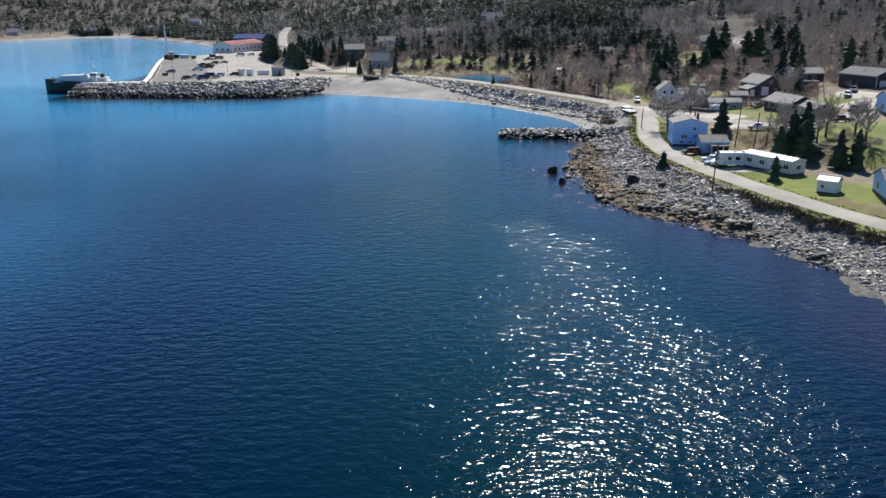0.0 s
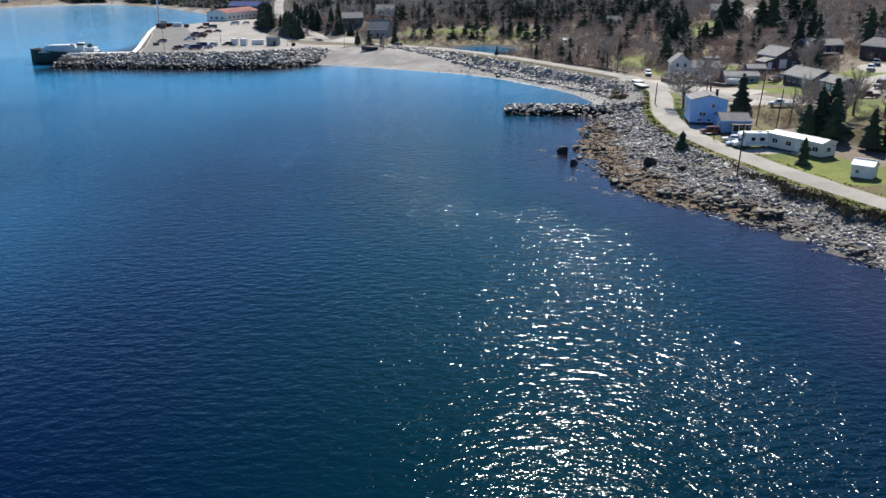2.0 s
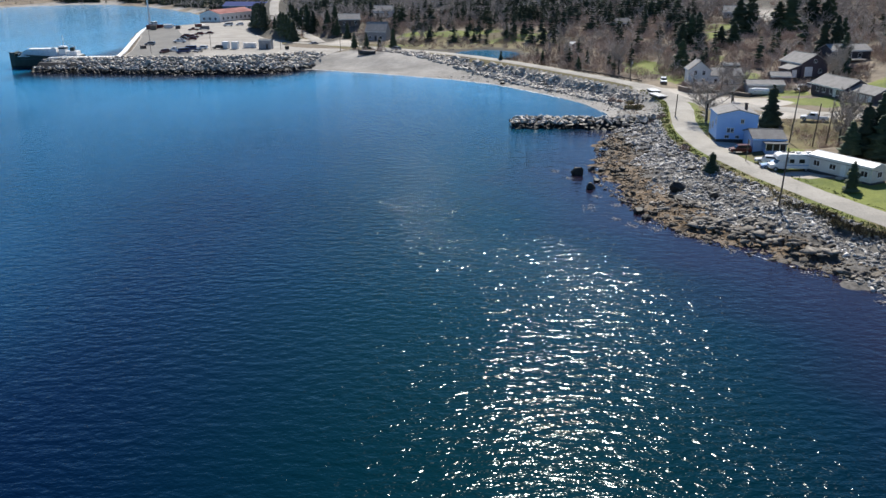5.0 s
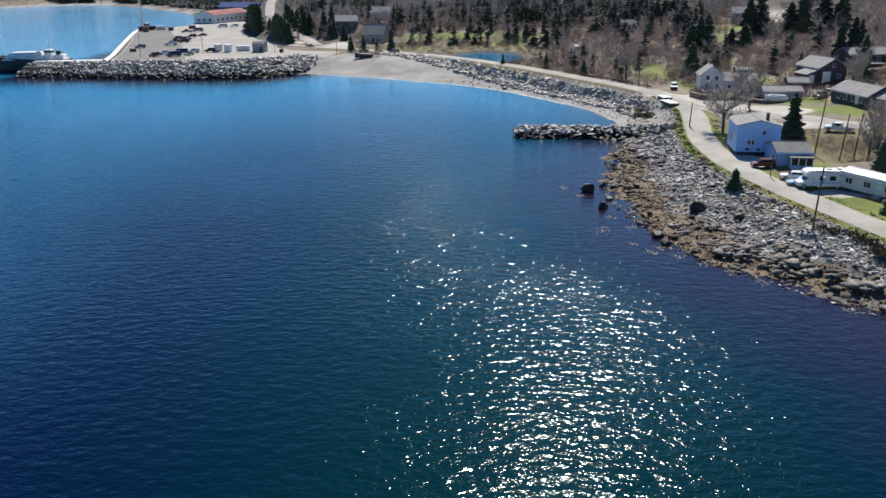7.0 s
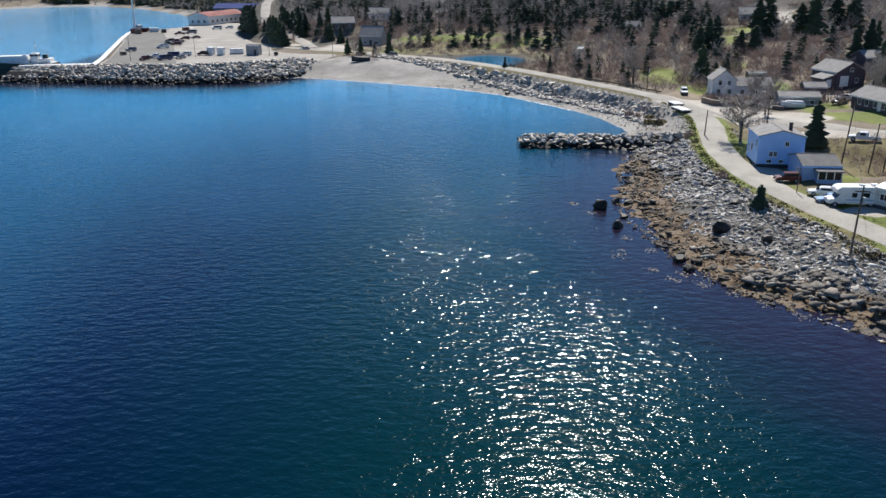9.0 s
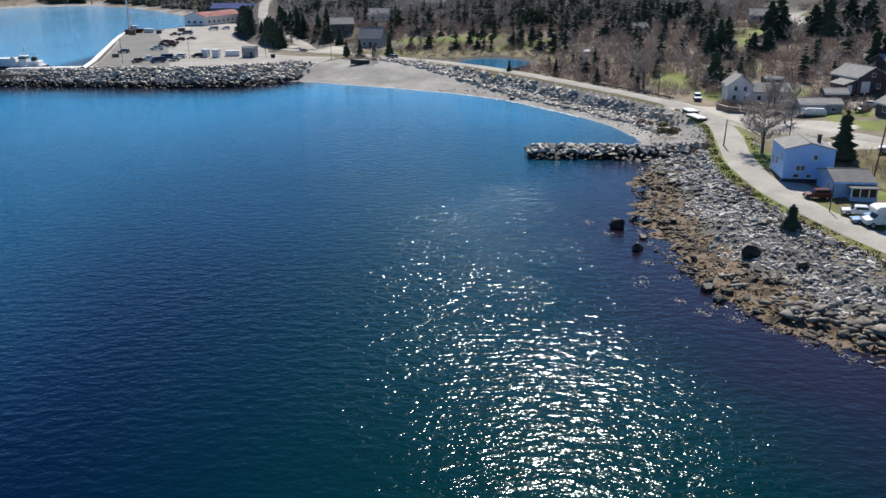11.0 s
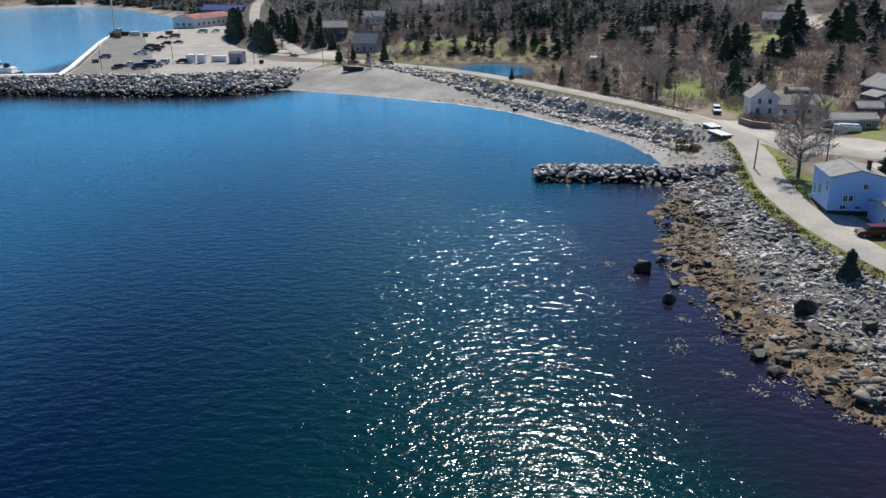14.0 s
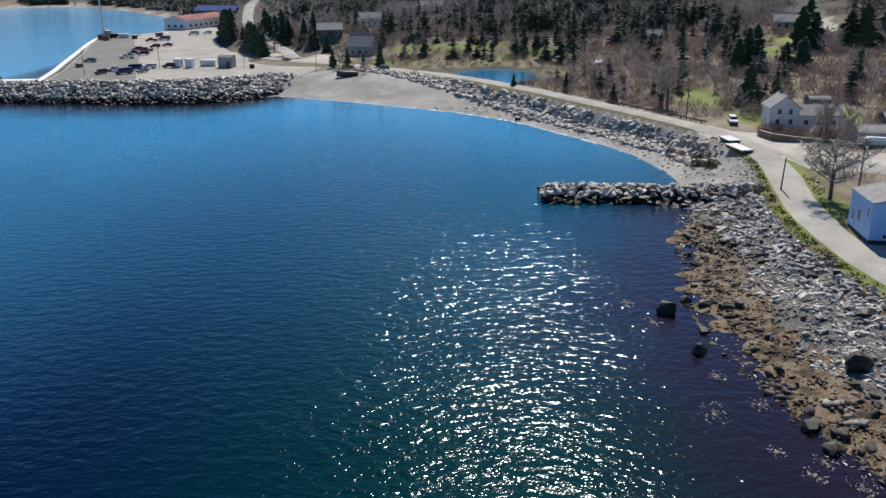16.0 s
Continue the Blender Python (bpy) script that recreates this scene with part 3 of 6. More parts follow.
# ---------------------------------------------------------------- road, lot, quay
def ribbon(name, pts, half, material, lift=0.05, step=2.0, follow=False):
    """A road laid along points (x, y, z): crowned, with slightly ragged edges."""
    P = np.array(pts, float)
    seg = np.hypot(*(P[1:, :2] - P[:-1, :2]).T)
    s = np.concatenate([[0], np.cumsum(seg)])
    u = np.arange(0, s[-1], step)

    def soft(v):
        w = np.interp(u, s, v)
        k = np.ones(7) / 7
        return np.concatenate([w[:3], np.convolve(w, k, "valid"), w[-3:]])

    x, y, z = soft(P[:, 0]), soft(P[:, 1]), soft(P[:, 2])
    dx, dy = np.gradient(x), np.gradient(y)
    ln = np.hypot(dx, dy)
    nx, ny = -dy / ln, dx / ln
    verts, faces = [], []
    for i in range(len(u)):
        e = .07 * math.sin(i * 1.7) + .10 * math.sin(i * .63)
        for k, (o, dz) in enumerate(((-half - e, -.16), (-half * .55, .03), (0, .06), (half * .55, .03), (half + e * .7, -.16))):
            qx, qy = x[i] + nx[i] * o, y[i] + ny[i] * o
            verts.append((qx, qy, (gz(qx, qy) + .08 if follow else z[i]) + lift + dz))
        if i:
            for k in range(4):
                a0 = (i - 1) * 5 + k
                faces.append((a0, a0 + 1, a0 + 6, a0 + 5))
    return new(name, mesh_of(name, verts, faces, material, True))


tagged(ribbon("road", ROAD, 2.65, ROADTOP), "pale worn coastal road without markings", "road", kind="structure")
side = [(52, 236), (60, 231), (68, 226), (76, 214), (83, 203), (92, 201), (102, 209), (112, 221)]
tagged(ribbon("road_side", [(x, y, 0) for x, y in side], 2.3, ROADTOP, .1, 1.5, True), "pale gravel side road between the houses", "road", kind="structure")
tagged(ribbon("road_hill", [(x, y, z + .1) for x, y, z in HILL], 2.8, GRAVEL), "pale gravel road climbing from the harbour", "road", kind="structure")

bm = bmesh.new()
lot_verts = [bm.verts.new((x, y, 3.42)) for x, y in LOT]
f = bm.faces.new(lot_verts)
bmesh.ops.triangulate(bm, faces=[f])
lot = new("pavement_lot", to_mesh("pavement_lot", bm, GRAVEL))
tagged(lot, "pale gravel harbour parking lot", "parking lot", kind="structure")
APRON = [(-125, 336), (-98, 336), (-110, 370), (-122, 406), (-141, 452), (-158, 496), (-173, 499), (-167, 467), (-152, 428), (-131.5, 362)]
bm = bmesh.new()
f = bm.faces.new([bm.verts.new((x, y, 3.5)) for x, y in APRON])
bmesh.ops.triangulate(bm, faces=[f])
tagged(new("pavement_apron", to_mesh("pavement_apron", bm, CONCRETE)), "grey concrete wharf apron", "wharf", kind="structure")
# quay wall with a pale kerb
QUAY = [(-125.5, 333), (-132.3, 358.3), (-140.4, 384.3), (-149.1, 412.8), (-159.7, 446.8), (-167.5, 474), (-173.5, 500), (-157, 503)]


def wall_along(name, pts, thick, z0, z1, material):
    bm = bmesh.new()
    for (x0, y0), (x1, y1) in zip(pts, pts[1:]):
        ln = math.hypot(x1 - x0, y1 - y0)
        nx, ny = -(y1 - y0) / ln * thick, (x1 - x0) / ln * thick
        base = [(x0, y0), (x1, y1), (x1 + nx, y1 + ny), (x0 + nx, y0 + ny)]
        lo = [bm.verts.new((x, y, z0)) for x, y in base]
        hi = [bm.verts.new((x, y, z1)) for x, y in base]
        bm.faces.new(hi)
        for i in range(4):
            bm.faces.new((lo[i], lo[(i + 1) % 4], hi[(i + 1) % 4], hi[i]))
    bmesh.ops.recalc_face_normals(bm, faces=bm.faces)
    return new(name, to_mesh(name, bm, material))


tagged(wall_along("wall_quay", QUAY, 1.2, -5, 3.5, CONCRETE), "grey concrete quay wall", "quay wall", kind="structure")
tagged(wall_along("trim_quay", QUAY, 1.8, 3.5, 3.85, CONC_LIGHT), "white-painted quay edge kerb", "kerb", kind="structure")
tagged(wall_along("wall_breakwater", [(-150, 328.5), (-127, 331.5)], 3.5, -3, 4.3, CONC_LIGHT), "pale concrete breakwater cap", "breakwater wall", kind="structure")
# ---------------------------------------------------------------- rocks
def boulder_mesh(name, seed, material, flat=0.75, points=13):
    """An angular block: the hull of a few points on a squashed ball."""
    rng = random.Random(seed)
    bm = bmesh.new()
    for _ in range(points):
        v = Vector((rng.gauss(0, 1), rng.gauss(0, 1), rng.gauss(0, 1))).normalized() * rng.uniform(.42, .56)
        bm.verts.new((v.x * 1.15, v.y * .95, v.z * flat * 1.1))
    h = bmesh.ops.convex_hull(bm, input=bm.verts)
    bmesh.ops.delete(bm, geom=list({g for g in h["geom_interior"] if isinstance(g, bmesh.types.BMVert)}), context="VERTS")
    bmesh.ops.recalc_face_normals(bm, faces=bm.faces)
    return to_mesh(name, bm, material)


def shapes(me):
    v = np.array([x.co[:] for x in me.vertices])
    f = np.array([p.vertices[:] for p in me.polygons if len(p.vertices) == 3])
    return v, f


def spin(rng):
    return Euler((rng.uniform(-.5, .5), rng.uniform(-.5, .5), rng.uniform(0, 6.28)))


class Heap:
    """Collects placed shapes and joins them into one mesh."""

    def __init__(self):
        self.v, self.f, self.n = [], [], 0

    def add(self, v, f, loc, rot, size):
        m = np.array(rot.to_matrix()) if isinstance(rot, Euler) else rot
        w = (v * np.asarray(size)) @ m.T + np.asarray(loc)
        self.v.append(w)
        self.f.append(f + self.n)
        self.n += len(v)

    def mesh(self, name, material, smooth_faces=False):
        v, f = np.concatenate(self.v), np.concatenate(self.f).astype(np.int32)
        me = bpy.data.meshes.new(name)
        me.vertices.add(len(v))
        me.vertices.foreach_set("co", v.ravel())
        me.loops.add(f.size)
        me.loops.foreach_set("vertex_index", f.ravel())
        me.polygons.add(len(f))
        me.polygons.foreach_set("loop_start", np.arange(0, f.size, 3, dtype=np.int32))
        me.update(calc_edges=True)
        if smooth_faces:
            me.polygons.foreach_set("use_smooth", [True] * len(f))
        me.materials.append(material)
        return me


BLOCKS = [boulder_mesh("stone", s, STONE) for s in range(10)]
COBS = [boulder_mesh("rock", 40 + s, COBBLE, .6) for s in range(10)]
WET_BLOCKS = [boulder_mesh("stone", s, WETROCK_GAPSHADE) for s in range(5)]
COB_SHAPES = [shapes(m) for m in COBS]
SLAB_SHAPES = [shapes(boulder_mesh("slab", 80 + s, LEDGE, .9, 8)) for s in range(8)]


def stone_bank(name, label, spots, limit, meshes, cat_material, rank, core=None, wet=0):
    """spots: (x, y, z, size). The best-ranked ones are pieces of their own, the rest one heap."""
    rng = random.Random(len(spots))
    bank = thing(name, Matrix(), label, "rock bank")
    order = sorted(spots, key=rank)
    arr = [shapes(m) for m in meshes]
    for x, y, z, s in order[:limit]:
        ob = new("stone", rng.choice(WET_BLOCKS if wet and z < wet else meshes))
        ob.parent = bank
        ob.matrix_basis = Matrix.LocRotScale((x, y, z), spin(rng), (s * rng.uniform(.95, 1.6), s * rng.uniform(.65, 1.0), s * rng.uniform(.6, .9)))
    if len(order) > limit:
        heap, damp = Heap(), Heap()
        for x, y, z, s in order[limit:]:
            (damp if wet and z < wet else heap).add(*rng.choice(arr), (x, y, z), spin(rng), (s * rng.uniform(.95, 1.6), s * rng.uniform(.65, 1.0), s * rng.uniform(.6, .9)))
        tagged(part("rubble", heap.mesh("rubble", cat_material), None, bank), kind="stuff")
        if damp.v:
            tagged(part("wet_rubble", damp.mesh("wet_rubble", WETROCK_GAPSHADE), None, bank, "dark wet stones at the waterline"), kind="stuff")
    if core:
        # near-black core colour paints in the shade between the stones
        part("core", core, WETROCK_GAPSHADE, bank, "rubble core, coloured dark for the shaded gaps between stones")
    return bank


def mound(pts, half, top, base=-1.5):
    """The rubble core under a bank of stones, along points (x, y)."""
    bm = bmesh.new()
    rows = []
    for i, (x, y) in enumerate(pts):
        j, k = max(i - 1, 0), min(i + 1, len(pts) - 1)
        dx, dy = pts[k][0] - pts[j][0], pts[k][1] - pts[j][1]
        ln = math.hypot(dx, dy)
        nx, ny = -dy / ln, dx / ln
        rows.append([bm.verts.new((x + nx * o * half, y + ny * o * half, z)) for o, z in ((-1.1, base), (-.3, top), (.3, top), (1.1, base))])
    for r0, r1 in zip(rows, rows[1:]):
        for k in range(3):
            bm.faces.new((r0[k], r0[k + 1], r1[k + 1], r1[k]))
    bm.faces.new(rows[0])
    bm.faces.new(rows[-1][::-1])
    bmesh.ops.recalc_face_normals(bm, faces=bm.faces)
    return bm


rng = random.Random(7)
# short groyne
GROYNE = [(13.5, 217), (22, 217), (31, 216.4), (40, 215), (47, 212.5)]
spots = []
for i in range(420):
    u = rng.random()
    k = min(int(u * 4), 3)
    w = u * 4 - k
    x, y = GROYNE[k][0] * (1 - w) + GROYNE[k + 1][0] * w, GROYNE[k][1] * (1 - w) + GROYNE[k + 1][1] * w
    o = rng.uniform(-1, 1)
    half = 4.6 - 1.2 * (x > 36)
    end = max(0, (15 - x) / 2.5)
    z = max(-.2, 2.0 * (1 - abs(o) ** 1.5) * (1 - .5 * end) + .1) + (.8 if x > 34 else 0) * (x - 34) / 8 * (1 - abs(o))
    spots.append((x + rng.uniform(-.3, .3), y + o * half, z - .15, rng.uniform(.9, 1.75)))
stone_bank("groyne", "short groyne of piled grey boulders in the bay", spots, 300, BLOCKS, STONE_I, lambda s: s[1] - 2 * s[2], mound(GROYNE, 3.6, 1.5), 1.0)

# long breakwater before the harbour
spots = []
for i in range(2600):
    x = rng.uniform(-152, -50)
    y0 = float(np.interp(x, [-152, -112, -88, -69, -58, -50], [318, 313.5, 311.5, 313, 321, 334]))
    crest = float(np.interp(x, [-152, -128, -90, -70, -56, -50], [3.6, 4.4, 5.0, 5.4, 5.0, 3.6]))
    depth = float(np.interp(x, [-152, -75, -60, -50], [13, 13.5, 20, 12]))
    u = rng.random() ** .85
    z = crest * min(1, u * 1.25) - .25
    spots.append((x, y0 + u * depth, z + rng.uniform(-.25, .35), rng.uniform(.75, 1.9)))
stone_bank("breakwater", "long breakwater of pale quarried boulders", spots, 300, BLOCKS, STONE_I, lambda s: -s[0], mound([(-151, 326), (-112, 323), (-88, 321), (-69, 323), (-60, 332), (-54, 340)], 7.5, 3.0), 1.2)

# armour stone along the causeway
spots = []
RP = np.array([p[:2] for p in ROAD[12:21]])
cand = []
for i in range(1350):
    u = rng.random() * 7.2
    k = int(u)
    w = u - k
    x, y = RP[k] * (1 - w) + RP[k + 1] * w
    dx, dy = RP[k + 1] - RP[k]
    ln = math.hypot(dx, dy)
    o = rng.uniform(4.6, 11.5)
    px, py = x - dy / ln * o, y + dx / ln * o
    cand.append((px, py, rng.uniform(.9, 2.3) * (1.2 if 278 < py < 316 else .8), 1.5, .12))
for i in range(4200):
    px, py = rng.uniform(-10, 50), rng.uniform(216, 305)
    if not (226 < py < 247 and px > 43.5):
        cand.append((px, py, rng.choice((.22, .3, .4, .55, .7)), 1.0, 0))
C = np.array(cand)
CD, (CR, _), CZ = shore_side(C[:, 0], C[:, 1]), seg_dist(C[:, 0], C[:, 1], ROAD), ground(C[:, 0], C[:, 1])
spots += [(c[0], c[1], z + c[4], c[2]) for c, d, r, z in zip(C, CD, CR, CZ) if d > c[3] and (d < 17 or c[4]) and r > 4.5]
stone_bank("armour_bank", "bank of loose grey armour stones below the causeway", spots, 300, BLOCKS, STONE_I, lambda s: s[1] - 60 * s[3])

# bedrock ledges of the near coast: middle, length, width, height, turn
CRAGS = [(35.5, 138.5, 9, 5.2, 1.0, -52), (40.5, 132.5, 10, 5.4, 1.3, -48), (46, 126.5, 8, 4.6, 1.1, -50), (49, 118.5, 6.5, 3.8, .9, -58), (52.8, 109.5, 6, 3.2, .8, -66), (32.3, 146.5, 5.5, 3.4, .8, -70),
         (37, 145, 5, 3.4, .7, -50), (43, 136.5, 6, 3.4, .6, -45), (33.6, 195, 8, 3.6, .6, 82), (31.8, 186, 6, 3.0, .5, 78), (36.2, 203, 5, 2.6, .4, 70), (29.6, 176, 3.6, 2.2, .4, 75), (34.8, 188, 4, 1.8, .5, 80)]


def on_crag(x, y):
    for cx, cy, lx, ly, _, turn in CRAGS:
        c, k = math.cos(radians(turn)), math.sin(radians(turn))
        if math.hypot(((x - cx) * c + (y - cy) * k) / lx, ((y - cy) * c - (x - cx) * k) / ly) < .42:
            return True
    return False


# bouldery foreshore of the near coast
spots, weeds, slabs = [], Heap(), Heap()
for i in range(56000):
    y = rng.uniform(70, 216)
    x = rng.uniform(22, 72)
    d = float(np.interp(y, [p[1] for p in SHORE[2:20]], [p[0] for p in SHORE[2:20]]))
    o = x - d
    if not -1.5 < o < 21:
        continue
    spots.append((x, y))
XY = np.array(spots)
SD = shore_side(XY[:, 0], XY[:, 1])
RDIST, _ = seg_dist(XY[:, 0], XY[:, 1], ROAD)
ZZ = ground(XY[:, 0], XY[:, 1])
spots = []
for (x, y), d, rd, z in zip(XY, SD, RDIST, ZZ):
    weedy = 118 < y < 207 and d < 7.0 + 2 * math.sin(y * .35)
    if d < (-1.6 if weedy else .2) or rd < 4.6 or d > 22:
        continue
    z = max(z, -.06)
    s = rng.choice((.17, .21, .26, .32, .4, .52, .85)) * rng.uniform(.7, 1.3)
    if on_crag(x, y):
        continue
    if weedy:
        if rng.random() < .06 + .22 * (math.sin(x * .9 + 1.3 * math.sin(y * .3)) > .6) + .3 * (183 < y < 200 and d > 1.5):
            slabs.add(*rng.choice(COB_SHAPES), (x, y, z + .05), spin(rng), (s * 1.7, s * 1.3, s * .9))
        elif rng.random() < .8:
            weeds.add(*rng.choice(COB_SHAPES), (x, y, z), spin(rng), (s * .9, s * .7, s * .42))
        continue
    spots.append((x, y, z + .02, s))
for i in range(520):
    y = rng.uniform(150, 213)
    u = float(np.interp(y, [p[1] for p in ROAD[5:12]], [p[0] for p in ROAD[5:12]]))
    o = rng.uniform(5.0, 9.5 + 3 * (y > 185))
    x = u - o
    if o < 6.4 or rng.random() < .6:
        spots.append((x, y, gz(x, y) + .15, rng.uniform(.6, 1.55) * (1.15 if y > 180 else .9)))
shore = stone_bank("foreshore", "rocky foreshore of loose grey stones and ledges", spots, 300, COBS, COBBLE_I, lambda s: -s[3] - (140 < s[1] < 210) * .3)
tagged(shore, kind="structure")
tagged(part("slab_rubble", slabs.mesh("slab_rubble", DARKLEDGE), None, shore, "dark weed-stained slabs between the weed"), kind="stuff")
tagged(part("weed_clumps", weeds.mesh("weed_clumps", WEED), None, shore, "brown seaweed over low rocks"), kind="stuff")

# craggy outcrops of tilted bedrock: overlapping slabs that dip the same way
for i, (x, y, lx, ly, h, turn) in enumerate(CRAGS):
    crag, q = Heap(), random.Random(300 + i)
    for k in range(int(10 + lx * 5)):
        u, v = q.uniform(-.46, .46), q.uniform(-.46, .46)
        if math.hypot(u, v) > .48:
            continue
        big = 1 if k < 6 else q.uniform(.25, .6)
        crag.add(*q.choice(SLAB_SHAPES), (u * lx, v * ly, h * (.40 - .7 * (u * u + v * v)) * (.4 + .6 * big) + q.uniform(-.15, .12)),
                 Euler((q.uniform(.08, .5), q.uniform(-.3, .15), q.uniform(-.9, .9))), (big * lx * q.uniform(.26, .48), big * ly * q.uniform(.3, .65), h * q.uniform(.35, .75)))
    ob = part("outcrop", crag.mesh("outcrop", DARKLEDGE if y > 170 else LEDGE), None, shore, "craggy brown-grey bedrock ledge")
    ob.matrix_basis = pose(x, y, gz(x, y) - .05, 0, 0, turn)
# thin line of foam where ripples reach the beach and the rocks
foam = Heap()
SEG = [(i, SHORE[i], SHORE[i + 1]) for i in range(len(SHORE) - 1) if SHORE[i][0] > -48 and 60 < SHORE[i][1] < 345]
for i, (ax, ay), (bx, by) in SEG:
    ln = math.hypot(bx - ax, by - ay)
    for k in range(int(ln * (5.0 if ay > 258 else 1.2))):
        w, o = rng.random(), abs(rng.gauss(0, .35)) + (.05 if ay > 212 else .3)
        x, y = ax + (bx - ax) * w, ay + (by - ay) * w
        gx, gy = (by - ay) / ln, -(bx - ax) / ln
        side = 1 if float(shore_side(np.array([x + gx]), np.array([y + gy]))[0]) < 0 else -1
        if ay <= 212 and math.sin(y * .9) + math.sin(y * .37) < .3:
            continue
        s = rng.uniform(.2, .5) * (1.5 if ay > 258 else .7)
        foam.add(*rng.choice(COB_SHAPES), (x + gx * side * o, y + gy * side * o, .0), Euler((0, 0, math.atan2(by - ay, bx - ax) + rng.uniform(-.3, .3))), (s * 2.4, s * .7, .05))
tagged(new("foam", foam.mesh("foam", WHITE)), "thin white foam line along the beach", "foam", kind="stuff")
# kelp showing at the surface off the rocks
kelp = Heap()
for cx, cy, cr in ((21.2, 147.8, 2.2), (20.2, 166.8, 1.5), (26, 138.8, 1.3), (25.6, 149.4, 1.4), (23.4, 154.6, 1.2), (29, 137.4, 1.8), (24.3, 142, 1.0), (18.5, 172, 1.2), (31.8, 134.6, 1.5), (27.6, 140.6, 1.3), (34.2, 131.4, 1.6), (37, 127.8, 1.4), (43.6, 119.6, 1.5), (48.4, 110.6, 1.6)):
    for k in range(110):
        a_, r_ = rng.uniform(0, 6.28), cr * .75 * rng.random()
        s = rng.uniform(.08, .28)
        kelp.add(*rng.choice(COB_SHAPES), (cx + r_ * math.cos(a_), cy + r_ * math.sin(a_) * 1.3, -.02), spin(rng), (s * 1.6, s, s * .25))
tagged(new("kelp", kelp.mesh("kelp", KELP)), "brown kelp breaking the water surface", "seaweed", kind="stuff")
# dark boulders that stand alone
for x, y, s, sz in ((22.3, 169.5, 2.3, 2.3), (23.2, 159.6, 1.7, 1.5), (25.3, 172.5, 1.6, 1.0), (27, 171, 1.5, .9), (25, 164.5, 1.5, .8), (30.5, 170, 1.4, .8), (36.1, 154.3, 2.4, 2.2), (28.3, 145.5, 1.9, 1.2), (28.8, 142.2, 1.7, 1.1),
                    (40, 176, 2.6, 1.6), (41, 163.5, 1.8, 1.3), (14.6, 286.8, 1.8, 1.0), (40.5, 149, 1.6, 1.1)):
    ob = new("boulder", boulder_mesh("boulder", int(x * 10 + y), WETROCK_GAPSHADE, 1, 22))
    ob.matrix_world = pose(x, y, max(gz(x, y), -.5) + sz * .28, 0, 0, x * 40) @ Matrix.Diagonal((s, s * .95, sz, 1))
    tagged(ob, "dark wet boulder at the water's edge", "boulder", "dark shore boulders")
# ---------------------------------------------------------------- trees
def spruce_arrays(seed, tiers, blades, spread=.22, ragged=.5, power=.8):
    """Unit-high spruce crown: drooping, forked boughs in loose tiers. Returns vertices and triangles."""
    r = random.Random(seed)
    v, f = [], []
    for i in range(tiers):
        h = .05 + .93 * (i / tiers) ** .92
        reach = spread * (1 - h) ** power + .012
        reach *= r.uniform(1 - ragged, 1 + ragged * .5)
        for k in range(blades):
            if r.random() < .10:
                continue
            a = 6.283 * (k + r.uniform(-.35, .35)) / blades + i * 1.9
            L = reach * r.uniform(.6, 1.15)
            droop = L * r.uniform(.15, .55)
            w = L * r.uniform(.28, .45) + .008
            c, s = math.cos(a), math.sin(a)
            z0 = h + r.uniform(-.012, .012)
            n = len(v)
            v += [(0, 0, z0 + L * .25), (c * L * .62 - s * w, s * L * .62 + c * w, z0 - droop * .7), (c * L, s * L, z0 - droop * .75 + L * .08), (c * L * .62 + s * w, s * L * .62 - c * w, z0 - droop * .7), (c * L * .5, s * L * .5, z0 - droop * 1.25)]
            f += [(n, n + 1, n + 2), (n, n + 2, n + 3), (n + 1, n + 4, n + 2), (n + 4, n + 3, n + 2)]
    return np.array(v), np.array(f)


